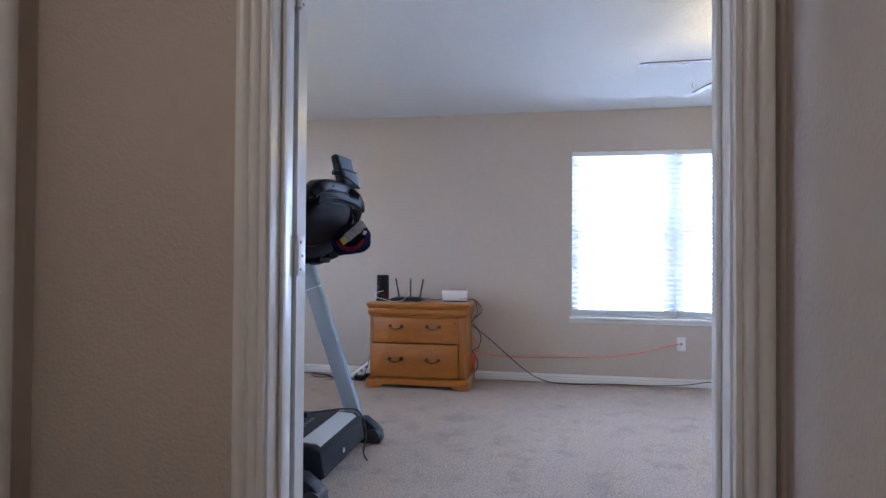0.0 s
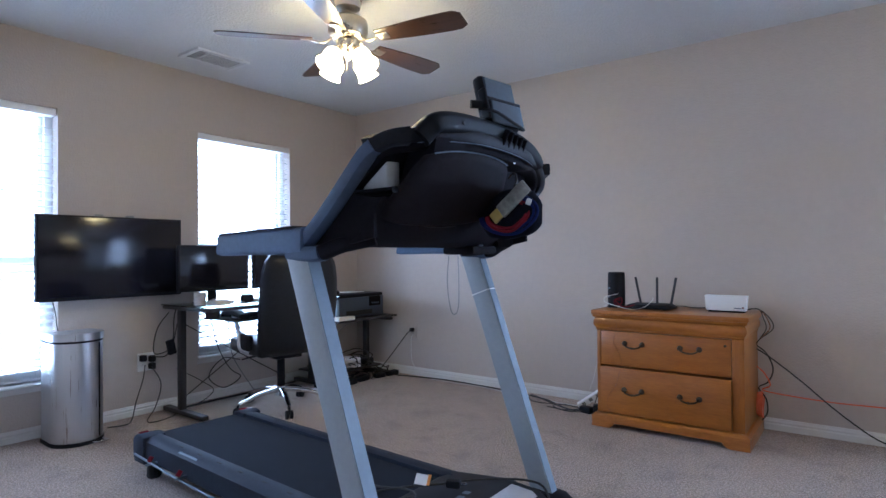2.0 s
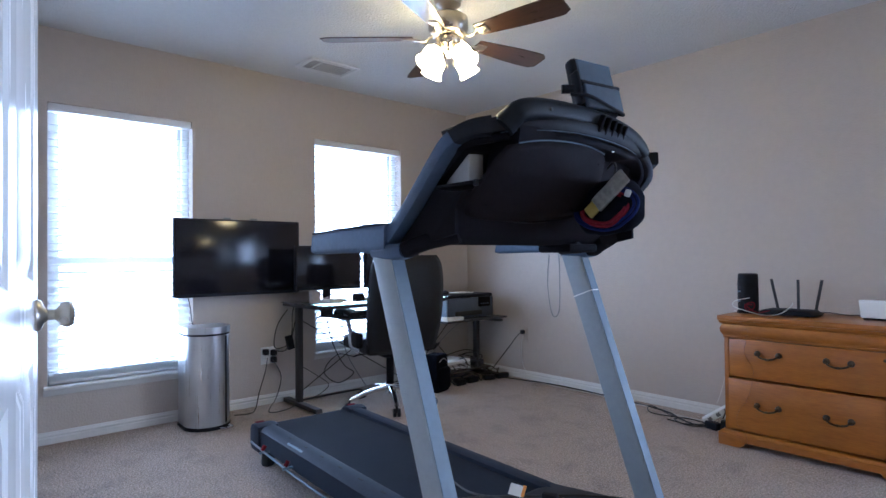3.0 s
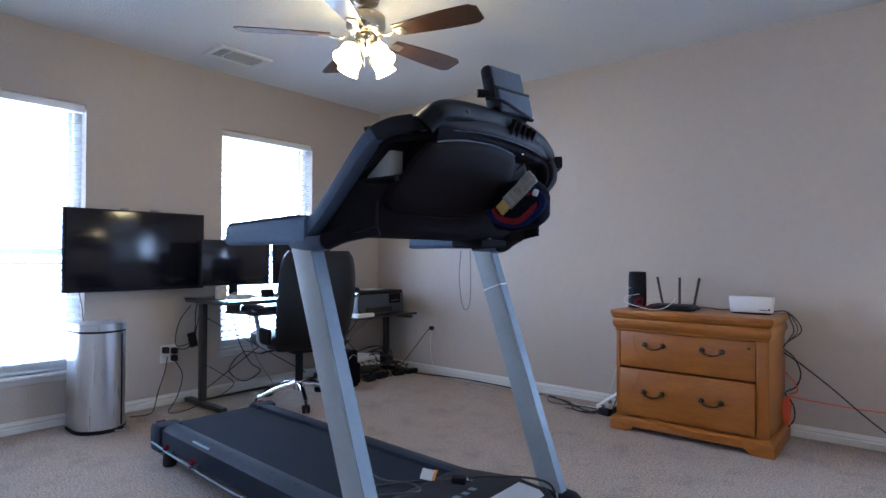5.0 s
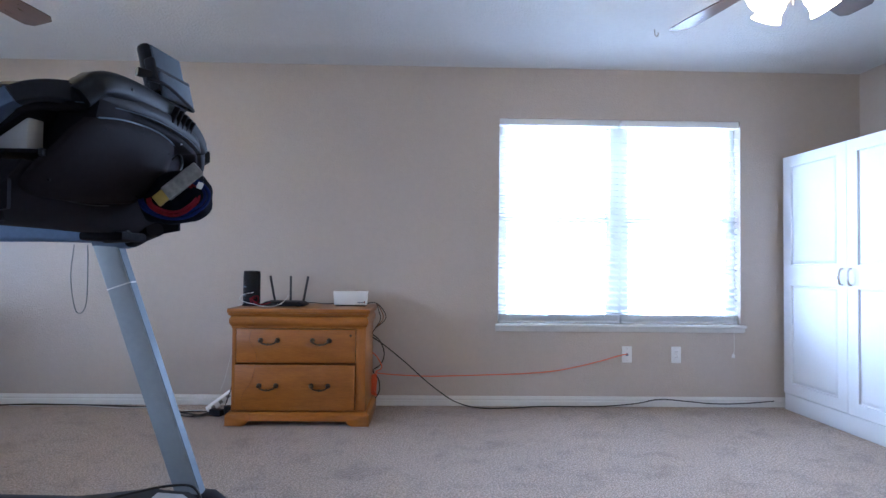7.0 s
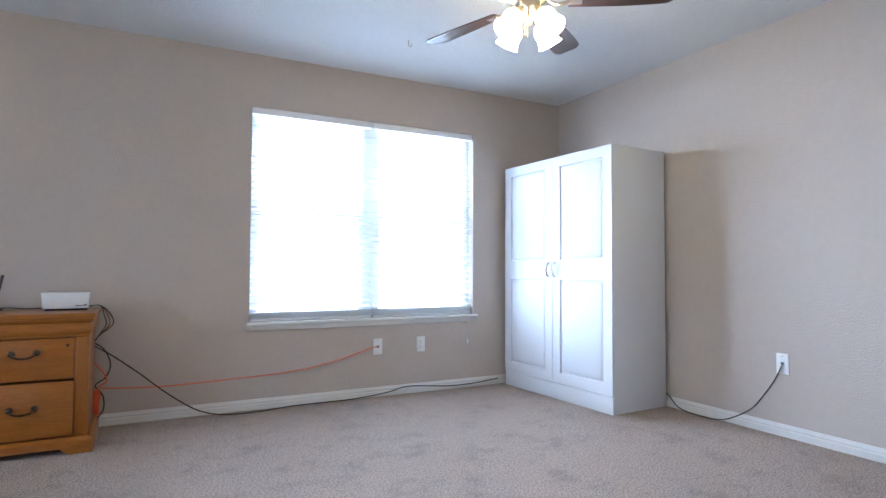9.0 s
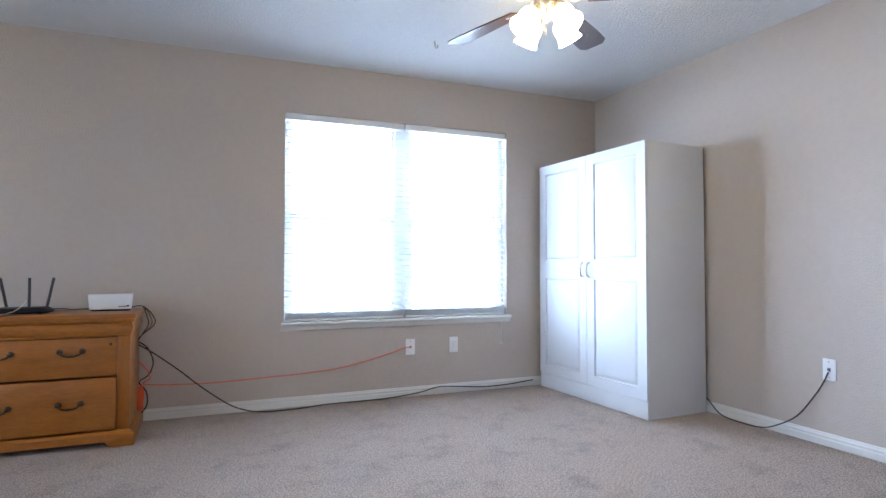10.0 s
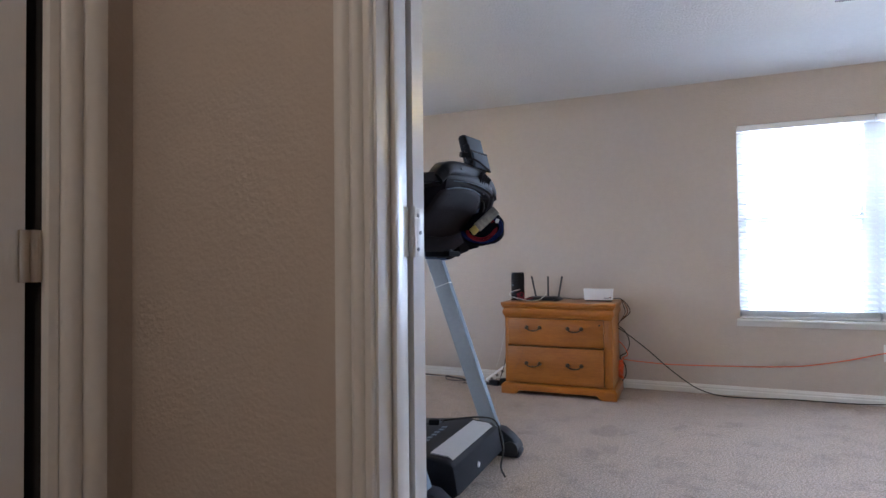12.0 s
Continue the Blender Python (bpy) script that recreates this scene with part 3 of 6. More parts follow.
blind("y", 1.605, W3[1], W3[2], W3[3], "white slatted blind with a hanging pull cord", 2.40, 0.36)


# ---- treadmill ----
def treadmill():
    o = (-1.45, 3.16, 0)
    root = thing("treadmill", o, "black and grey folding treadmill on the carpet", "treadmill")

    def p(name, bm, mat, parent=root, label="", angle=35):
        return part(name, bm, mat, parent, label, o, angle)
    yc, hw = 3.16, 0.310
    yd = yc + 0.02
    # deck, belt, side rails
    p("deck_frame", span(B(), (-2.30, yd - 0.265, 0.085), (-0.70, yd + 0.265, 0.150), 0.008), M_BLACK)
    belt = B()
    prism(belt, [(-2.345, 0.150), (-2.36, 0.162), (-2.36, 0.170), (-2.345, 0.182), (-0.80, 0.182), (-0.80, 0.150)], "y", yd - 0.222, yd + 0.222)
    p("running_belt", belt, M_BELT, label="black textured running belt")
    for s in (-1, 1):
        bm = B()
        y0, y1 = yd + s * 0.226, yd + s * hw
        prism(bm, [(y0, 0.150), (y0, 0.196), (y0 + s * 0.012, 0.202), (y1 - s * 0.020, 0.196), (y1, 0.180), (y1, 0.095), (y1 - s * 0.015, 0.085), (y0, 0.085)], "x", -2.31, -0.78)
        rail = p("side_rail", bm, M_DECK, label="dark plastic side rail")
        for i in range(6):
            part("grip_stud", box(B(), (-1.98 + i * 0.165, yd + s * 0.262, 0.198), (0.030, 0.010, 0.004), 0.0015, 1), M_BLACK, rail, off=o)
        part("size_label", box(B(), (-1.86, yd + s * 0.294, 0.1925), (0.16, 0.014, 0.002), rot=(s * -25, 0, 0)), M_GREY_PL, rail, "pale strip label", o)
        cap = B()
        prism(cap, [(-2.35, 0.07), (-2.365, 0.10), (-2.365, 0.172), (-2.345, 0.198), (-2.29, 0.207), (-2.25, 0.199), (-2.25, 0.07)], "y", min(yd + s * 0.212, yd + s * (hw + 0.012)), max(yd + s * 0.212, yd + s * (hw + 0.012)), 0.006)
        end = p("end_cap", cap, M_DECK)
        part("reflector", box(B(), (-2.352, yd + s * 0.275, 0.200), (0.02, 0.045, 0.006), 0.002), M_CORD_RED, end, "small red sticker", o)
        p("rear_foot", lathe(B(), [(0.030, 0), (0.034, 0.01), (0.030, 0.075)], 18, (-2.25, yd + s * 0.27, 0)), M_RUBBER)
        # sloping upright
        ring = rounded(0.050, 0.088, 0.007)
        ys = 2.706 if s < 0 else 3.626
        p("upright", sweep(B(), [(-0.640, ys, 0.06), (-1.002, ys, 1.085)], [(a, b) for a, b in ring], up=(1, 0, 0.3)), M_SILVER, label="silver painted steel upright")
        p("front_strip", sweep(B(), [(-0.650, ys, 0.09), (-0.996, ys, 1.07)], [(-0.0225, 0.0430), (0.0225, 0.0430), (0.0225, 0.0455), (-0.0225, 0.0455)], up=(1, 0, 0.3)), M_GREY_PL, label="darker grey front strip")
        bm = B()
        prism(bm, [(-0.74, 0.0), (-0.505, 0.0), (-0.492, 0.03), (-0.53, 0.10), (-0.59, 0.145), (-0.70, 0.155), (-0.76, 0.12)], "y", ys - 0.045, ys + 0.045, 0.010)
        foot = p("front_foot", bm, M_BLACK)
        if s > 0:
            p("tape_band", sweep(B(), [(-0.9415, ys, 0.914), (-0.9430, ys, 0.9182)], rounded(0.0515, 0.0925, 0.007), up=(1, 0, 0.3)), M_PAPER, label="strip of white tape")
        part("transport_wheel", rod(B(), (-0.545, ys - 0.052, 0.045), (-0.545, ys + 0.052, 0.045), 0.042, n=24), M_RUBBER, foot, off=o)
        p("base_bar", span(B(), (-1.20, ys - 0.028, 0.025), (-0.68, ys + 0.028, 0.085), 0.008), M_BLACK)
        # hand rail and console arm in one sweep
        arm = smooth_line([(-1.392, ys, 1.112), (-1.38, ys, 1.113), (-1.22, ys, 1.118), (-0.965, ys, 1.118)], 4)
        p("handrail", sweep(B(), arm, lambda t: rounded(0.070, (0.064 + 0.020 * t) * min(1, 0.55 + 3 * t), 0.016)), M_SLATE, label="padded slate handrail")
        bm = sweep(B(), [(-1.388, ys, 1.1475), (-1.22, ys, 1.155), (-1.00, ys, 1.162)], rounded(0.071, 0.006, 0.0025))
        p("rail_pad", bm, M_BLACK, label="black grip pad")
        side = [(-1.005, ys, 1.090), (-0.94, ys, 1.140), (-0.868, ys, 1.203), (-0.780, ys, 1.290), (-0.735, ys, 1.334), (-0.705, ys - s * 0.002, 1.359), (-0.678, ys - s * 0.012, 1.376), (-0.652, ys - s * 0.034, 1.388), (-0.628, ys - s * 0.066, 1.394)]
        bent = [v + Vector((-0.004, 0, 0.005)) for v in smooth_line(side, 3)]
        p("console_arm", sweep(B(), bent[:17], rounded(0.046, 0.038, 0.005, 2)), M_ARM, label="dark slate console arm", angle=30)
        p("arm_bend", sweep(B(), bent[16:], lambda t: rounded(0.0465 + 0.02 * t, 0.0385 + 0.006 * t, 0.005, 2)), M_BLACK, label="black bend of the console arm", angle=30)
        bm = B()
        prism(bm, [(-1.02, 1.095), (-0.94, 1.085), (-0.80, 1.110), (-0.72, 1.125), (-0.72, 1.235), (-0.80, 1.250), (-0.90, 1.185)], "y", min(ys - s * 0.020, ys - s * 0.032), max(ys - s * 0.020, ys - s * 0.032))
        p("side_fairing", bm, M_BLACK_MATT)
        fork = smooth_line([(-1.04, ys, 1.085), (-0.93, ys, 1.080), (-0.86, ys - s * 0.03, 1.105), (-0.78, ys - s * 0.09, 1.125)], 4)
        p("arm_knuckle", sweep(B(), fork[:6], rounded(0.064, 0.046, 0.018)), M_ARM, label="slate knuckle over the upright")
        p("arm_bracket", sweep(B(), fork[5:], rounded(0.063, 0.045, 0.018)), M_BLACK_MATT)
    # cross bar at the front
    p("cross_bar", span(B(), (-0.66, yc - 0.40, 0.03), (-0.60, yc + 0.40, 0.08), 0.008), M_BLACK)
    # motor hood
    bm = B()
    prism(bm, [(-1.02, 0.08), (-1.02, 0.186), (-0.985, 0.200), (-0.735, 0.222), (-0.61, 0.214), (-0.575, 0.19), (-0.555, 0.075), (-0.60, 0.045), (-0.9, 0.045)], "y", yc - 0.315, yc + 0.315, 0.014)
    hood = p("motor_hood", bm, M_BLACK)
    bm = B()
    prism(bm, [(-0.700, 0.2245), (-0.615, 0.2185), (-0.590, 0.200), (-0.592, 0.196), (-0.62, 0.212), (-0.700, 0.217)], "y", yc - 0.27, yc + 0.27)
    part("silver_band", bm, M_SILVER_PL, hood, "bright silver band", o)
    for i in range(7):
        part("name_bar", box(B(), (-0.80 + 0.004 * (i % 2), yc - 0.15 + i * 0.045, 0.2185), (0.026, 0.024, 0.002), rot=(0, -5, 0)), M_GREY_PL, hood, off=o)
    part("label_dot", rod(B(), (-0.560, yc - 0.05, 0.12), (-0.554, yc - 0.05, 0.12), 0.012, n=14), M_WHITE_PL, hood, "round white sticker", o)
    # console: a bulging back shell under an arched rim
    lean = [(1.085, -0.800), (1.14, -0.715), (1.20, -0.652), (1.28, -0.590), (1.355, -0.562), (1.42, -0.550)]

    def skin(y, z):
        """Depth of the console's back shell at a place across and up."""
        z = min(max(z, lean[0][0]), lean[-1][0])
        for (z0, a), (z1, b) in zip(lean, lean[1:]):
            if z <= z1:
                return a + (b - a) * (z - z0) / (z1 - z0) - 0.40 * (y - 3.10) ** 2
        return lean[-1][1]

    def shell(y0, y1, z0, z1, sink, depth, ny, nz):
        """A closed curved slab that follows the back shell."""
        bm = B()
        at = {}
        for k in (0, 1):
            for i in range(ny + 1):
                for j in range(nz + 1):
                    y, z = y0 + (y1 - y0) * i / ny, z0 + (z1 - z0) * j / nz
                    at[k, i, j] = bm.verts.new((skin(y, z) - sink - depth * k, y, z))
        for k in (0, 1):
            for i in range(ny):
                for j in range(nz):
                    bm.faces.new((at[k, i, j], at[k, i + 1, j], at[k, i + 1, j + 1], at[k, i, j + 1]))
        for i in range(ny):
            for j in (0, nz):
                bm.faces.new((at[0, i, j], at[0, i + 1, j], at[1, i + 1, j], at[1, i, j]))
        for j in range(nz):
            for i in (0, ny):
                bm.faces.new((at[0, i, j], at[0, i, j + 1], at[1, i, j + 1], at[1, i, j]))
        return bm

    p("console_back", shell(2.842, 3.20, 1.235, 1.405, 0.010, 0.10, 12, 8), M_BLACK_MATT, label="matt black console back", angle=60)
    p("console_recess", shell(3.2005, 3.56, 1.235, 1.405, 0.055, 0.07, 8, 8), M_BLACK_MATT, angle=60)
    p("console_belly", shell(2.725, 3.56, 1.100, 1.2345, 0.006, 0.10, 20, 6), M_BLACK_MATT, label="rounded black console belly", angle=60)
    # arched rim, thin at the near arm and curling down at its far tip
    rim = smooth_line([(-0.690, 2.700, 1.394), (-0.655, 2.745, 1.414), (-0.605, 2.83, 1.432), (-0.560, 2.96, 1.440), (-0.540, 3.10, 1.438), (-0.542, 3.28, 1.426), (-0.568, 3.43, 1.402), (-0.606, 3.54, 1.372), (-0.634, 3.596, 1.342), (-0.646, 3.598, 1.318), (-0.660, 3.568, 1.283), (-0.676, 3.52, 1.250), (-0.692, 3.46, 1.226)], 5)
    hub = Vector((-0.68, 3.12, 1.29))
    for nm, lo, hi, back, mat, lab in (("console_top", 0.0, 0.040, 0.115, M_BLACK, "arched black console rim"), ("rim_underside", 0.0405, 0.062, 0.10, M_BLACK_MATT, "inner edge of the rim")):
        bm = B()
        rows = []
        for k, v in enumerate(rim):
            t = k / (len(rim) - 1)
            far = min(1, max(0, (v.y - 3.3) / 0.25))
            d = Vector((0, (hub.y - v.y) * (0.12 + 0.88 * far), hub.z - v.z)).normalized() * (1 - 0.35 * max(0, t - 0.7) / 0.3)
            b = Vector((-back * min(1, 0.45 + 3 * t) * (1 - 0.6 * far), 0, 0))
            step = Vector((-0.012, 0, 0)) if lo else Vector()
            rows.append([bm.verts.new(q + step) for q in (v + d * lo + b * 0.05, v + d * (lo + 0.006), v + d * (hi - 0.005), v + d * hi + b * 0.05, v + d * hi + b, v + d * lo + b)])
        for a, b in zip(rows, rows[1:]):
            for i in range(6):
                bm.faces.new((a[i], a[(i + 1) % 6], b[(i + 1) % 6], b[i]))
        bm.faces.new(rows[0][::-1])
        bm.faces.new(rows[-1])
        p(nm, bm, mat, label=lab, angle=50)
    # The rim's lower highlight is put in as a thin pale line.
    p("rim_highlight", sweep(B(), [v + Vector((0.0005, (hub.y - v.y) * 0.04, -0.0400)) for v in rim[8:28]], circle(0.0013, 5)), M_GREY_PL, label="thin pale line painted as a highlight below the rim")
    # large back cover, slightly proud
    oval = smooth_line([(2.805, 1.350, 0), (2.90, 1.368, 0), (3.02, 1.374, 0), (3.12, 1.368, 0), (3.183, 1.352, 0), (3.198, 1.30, 0), (3.202, 1.24, 0), (3.185, 1.190, 0), (3.05, 1.168, 0), (2.90, 1.162, 0), (2.80, 1.168, 0), (2.752, 1.190, 0), (2.748, 1.235, 0), (2.772, 1.305, 0), (2.805, 1.350, 0)], 4)[:-1]
    bm = B()
    rows = []
    for k, lift in ((1.0, -0.004), (0.985, 0.006), (0.955, 0.010), (0.75, 0.011), (0.5, 0.012), (0.25, 0.012)):
        row = []
        for v in oval:
            y, z = 2.98 + (v.x - 2.98) * k, 1.27 + (v.y - 1.27) * k
            row.append(bm.verts.new((skin(y, z) + lift, y, z)))
        rows.append(row)
    for a, b in zip(rows, rows[1:]):
        for i in range(len(oval)):
            bm.faces.new((a[i], a[(i + 1) % len(oval)], b[(i + 1) % len(oval)], b[i]))
    bm.faces.new(rows[-1])
    cover = p("back_cover", bm, M_COVER, label="smooth black back cover", angle=60)
    for y, z in ((2.86, 1.335), (3.15, 1.330), (2.80, 1.20), (3.13, 1.20)):
        part("screw_hole", rod(B(), (skin(y, z) + 0.006, y, z), (skin(y, z) + 0.0118, y, z), 0.0035, n=10), M_BLACK_MATT, cover, off=o)
    # Pale bead paints a highlight along the cover's upper edge.
    top_line = [(skin(v.x, v.y) + 0.008, v.x, v.y) for v in oval[1:16]]
    part("edge_highlight", sweep(B(), top_line, circle(0.0020, 5)), M_GREY_PL, cover, "pale bead painted as the edge's highlight", o)
    belly_line = [(skin(y, 1.160) + 0.0, y, 1.160 + 0.03 * (y - 2.98) ** 2 / 0.04) for y in [2.78 + 0.04 * i for i in range(11)]]
    p("seam", sweep(B(), belly_line, circle(0.002, 5)), M_RUBBER)
    p("control_panel", prism(B(), [(-0.685, 1.385), (-0.90, 1.225), (-0.92, 1.195), (-0.70, 1.345)], "y", 2.745, 3.585), M_BLACK_MATT, label="sloping control panel")
    shelf = p("side_tray", span(B(), (-0.86, 2.742, 1.252), (-0.668, 2.840, 1.262), 0.003), M_BLACK_MATT)
    part("tray_lip", span(B(), (-0.6675, 2.742, 1.246), (-0.657, 2.812, 1.264), 0.003), M_BLACK, shelf, "black tray lip", o)
    p("pivot_knob", rod(B(), (-0.86, 3.36, 1.088), (-0.78, 3.36, 1.092), 0.020, n=16), M_BLACK)
    p("under_bracket", span(B(), (-0.90, 3.28, 1.075), (-0.76, 3.44, 1.105), 0.010), M_BLACK_MATT)
    p("status_dot", rod(B(), (-0.575, 3.216, 1.376), (-0.552, 3.214, 1.376), 0.0065, n=12), M_WHITE_PL, label="small white button")
    # upper shell behind the tablet
    bm = B()
    ridge = smooth_line([(-0.632, 2.815, 1.398), (-0.622, 2.842, 1.430), (-0.610, 2.872, 1.449), (-0.600, 2.97, 1.457), (-0.592, 3.10, 1.456), (-0.590, 3.22, 1.448), (-0.594, 3.32, 1.432), (-0.600, 3.39, 1.412), (-0.606, 3.425, 1.396)], 4)
    sweep(bm, ridge, lambda t: rounded(0.096 - 0.03 * (1 - min(1, t * 6)), 0.060 - 0.018 * max(0, t - 0.8) * 5, 0.020, 4))
    grip = p("upper_shell", bm, M_SHELL, label="rounded slate-black upper shell", angle=60)
    for i in range(5):
        part("rib", box(B(), (-0.536 - 0.002 * i, 3.125 + i * 0.032, 1.440 - 0.003 * i), (0.018, 0.007, 0.050), 0.002, rot=(-12, 18, 0)), M_BLACK_MATT, grip, off=o)
    part("screw_hole", rod(B(), (-0.556, 2.925, 1.452), (-0.5515, 2.925, 1.452), 0.005, n=10), M_RUBBER, grip, off=o)
    # tablet leaning back in its holder
    face = Matrix.Translation((-0.534, 3.150, 1.486)) @ Matrix.Rotation(radians(-9), 4, "Z") @ Matrix.Rotation(radians(-14), 4, "Y")

    def leaning(c, size, bev):
        bm = box(B(), c, size, bev, 3)
        bmesh.ops.transform(bm, matrix=face, verts=bm.verts)
        return bm
    holder = p("tablet_holder", leaning((-0.036, 0, 0.078), (0.042, 0.158, 0.176), 0.016), M_BLACK, label="black tablet holder tilted back")
    part("top_plate", leaning((-0.014, 0.002, 0.122), (0.008, 0.138, 0.068), 0.004), M_TABLET, holder, "slate-grey tablet back", o)
    part("back_plate", leaning((-0.004, 0.002, 0.034), (0.016, 0.146, 0.072), 0.006), M_TABLET, holder, "blue-grey back plate", o)
    part("side_clip", leaning((-0.016, -0.083, 0.060), (0.030, 0.014, 0.100), 0.005), M_BLACK, holder, "black side clip", o)
    part("cross_strap", leaning((-0.006, 0.0, 0.076), (0.014, 0.162, 0.012), 0.004), M_BLACK, holder, off=o)
    part("clamp", rod(B(), (-0.600, 3.030, 1.535), (-0.575, 3.055, 1.535), 0.013, n=12), M_BLACK, holder, off=o)
    part("stand_rod", cord(B(), [(-0.58, 3.045, 1.520), (-0.540, 3.075, 1.512), (-0.520, 3.15, 1.488), (-0.522, 3.222, 1.478), (-0.545, 3.228, 1.484)], 0.005), M_BLACK, holder, off=o)
    bm = B()
    cord(bm, [(-1.125, 3.63, 1.07), (-1.135, 3.63, 0.95), (-1.118, 3.63, 0.835), (-1.095, 3.63, 0.812), (-1.075, 3.63, 0.85), (-1.072, 3.63, 0.97), (-1.075, 3.63, 1.07)], 0.0022)
    p("safety_cord", bm, M_CORD_GREY, label="thin grey hanging cord loop")
    bm = B()
    cord(bm, [(-2.30, yd - hw - 0.03, 0.12), (-1.75, yd - hw - 0.03, 0.10), (-0.95, yd - hw - 0.02, 0.09)], 0.0055, 8)
    strut = p("folding_strut", bm, M_GREY_PL, label="thin grey strut under the rail")
    for x in (-2.13, -1.85):
        part("strut_clip", rod(B(), (x, yd - hw - 0.05, 0.108), (x, yd - hw + 0.01, 0.108), 0.006, n=12), M_GREY_PL, strut, "grey clip with a red ring", o)
        part("strut_band", rod(B(), (x - 0.004, yd - hw - 0.035, 0.118), (x - 0.004, yd - hw - 0.02, 0.14), 0.010, n=12), M_CORD_RED, strut, off=o)
    # the deck lies slightly askew between the uprights
    for ob in list(root.children):
        if ob.name.split(".")[0] in ("deck_frame", "running_belt", "side_rail", "end_cap", "rear_foot", "folding_strut"):
            ob.location, ob.rotation_euler = (-0.190, 0.033, 0), (0, 0, radians(-2.7))
    return root


treadmill()
solo("cup_box", box(B(), (-0.758, 2.799, 1.320), (0.100, 0.052, 0.114), 0.005, rot=(0, 0, -4)), M_BOX, "white square box in the treadmill's side tray", "box", (-0.760, 2.780, 1.263))

bo = (-0.545, 3.195, 1.13)
bag = thing("mesh_bag", bo, "black net bag of coiled cords hanging on the treadmill", "bag")
bm = B()
bmesh.ops.create_uvsphere(bm, u_segments=32, v_segments=18, radius=1.0)
for v in bm.verts:
    c = v.co
    q = [math.copysign(abs(a) ** 0.72, a) for a in c]
    v.co = Vector((-0.552 + 0.100 * q[0] * (1 - 0.18 * q[2]) + 0.015 * q[2], 3.195 + 0.048 * q[1], 1.206 + 0.078 * q[2]))
    v.co += Vector((0.010, 0.012, 0.010)) * noise.noise(v.co * 22)
part("pouch", bm, M_BAG, bag, off=bo)
for mat, rx, rz_, y, nm in ((M_CORD_BLUE, 0.108, 0.066, 3.150, "blue_coil"), (M_CORD_BLUE, 0.096, 0.056, 3.146, "blue_coil"), (M_CORD_RED, 0.078, 0.056, 3.144, "red_coil"), (M_CORD_RED, 0.070, 0.046, 3.142, "red_coil")):
    pts = [(-0.545 + 0.92 * rx * math.cos(a), y + 0.008 * math.sin(3 * a) + 0.05 * max(0, math.cos(a) - 0.7), 1.203 + rz_ * math.sin(a)) for a in [math.pi * (1.05 + 1.25 * i / 14) for i in range(15)]]
    part(nm, cord(B(), pts, 0.0046, 8, 4), mat, bag, off=bo)
bm = box(B(), (0, 0, 0), (0.125, 0.012, 0.046), 0.004)
bmesh.ops.subdivide_edges(bm, edges=bm.edges, cuts=3, use_grid_fill=True)
for v in bm.verts:
    v.co.y += 0.007 * noise.noise(v.co * 60)
bmesh.ops.transform(bm, matrix=Matrix.Translation((-0.512, 3.132, 1.246)) @ Matrix.Rotation(radians(-40), 4, "Y"), verts=bm.verts)
part("wrapper", bm, M_FOIL, bag, "crumpled silver wrapper", bo, angle=20)
part("tag", box(B(), (-0.572, 3.130, 1.196), (0.036, 0.012, 0.036), 0.003, rot=(0, -40, 0)), M_YELLOW, bag, "yellow tag", bo)
part("clasp", box(B(), (-0.466, 3.146, 1.236), (0.016, 0.012, 0.020), 0.003, rot=(0, 20, 20)), M_BOX, bag, "white clasp", bo)
part("hanging_loop", cord(B(), [(-0.56, 3.21, 1.275), (-0.558, 3.235, 1.318), (-0.575, 3.25, 1.345), (-0.60, 3.255, 1.33)], 0.004), M_CORD_BLACK, bag, off=bo)

solo("extension_cable", cord(B(), [(-1.10, 3.02, 0.187), (-1.16, 3.08, 0.187), (-1.12, 3.16, 0.188), (-1.02, 3.22, 0.208), (-0.93, 3.30, 0.214), (-0.80, 3.40, 0.228), (-0.66, 3.475, 0.232), (-0.59, 3.490, 0.205), (-0.543, 3.45, 0.10), (-0.53, 3.36, 0.03), (-0.49, 3.30, 0.006)], 0.0045), M_CORD_BLACK, "black power cord lying over the treadmill", "cable", (-1.10, 3.02, 0.185))
solo("extension_cable", cord(B(), [(-1.30, 3.22, 0.187), (-1.16, 3.19, 0.188), (-1.02, 3.20, 0.206), (-0.95, 3.17, 0.210), (-0.99, 3.10, 0.207), (-1.10, 3.05, 0.188)], 0.004), M_CORD_BLACK, "black looped power cord on the running belt", "cable", (-1.30, 3.22, 0.185))
plug = thing("power_plug", (-0.87, 3.265, 0.226), "black plug with a white and orange tag", "plug", 20)
part("body", box(B(), (0.02, 0.0, 0.016), (0.055, 0.034, 0.030), 0.008), M_BLACK, plug)
for dy in (-0.007, 0.007):
    part("prong", box(B(), (0.058, dy, 0.018), (0.022, 0.002, 0.006)), M_CHROME, plug, "metal prong")
part("tag", box(B(), (-0.10, -0.01, 0.022), (0.050, 0.004, 0.038), 0.0, rot=(-35, 0, -10)), M_PAPER, plug, "white paper tag")
part("tag_edge", box(B(), (-0.071, -0.013, 0.024), (0.012, 0.0045, 0.038), 0.0, rot=(-35, 0, -10)), M_ORANGE_TAG, plug, "orange tag end")


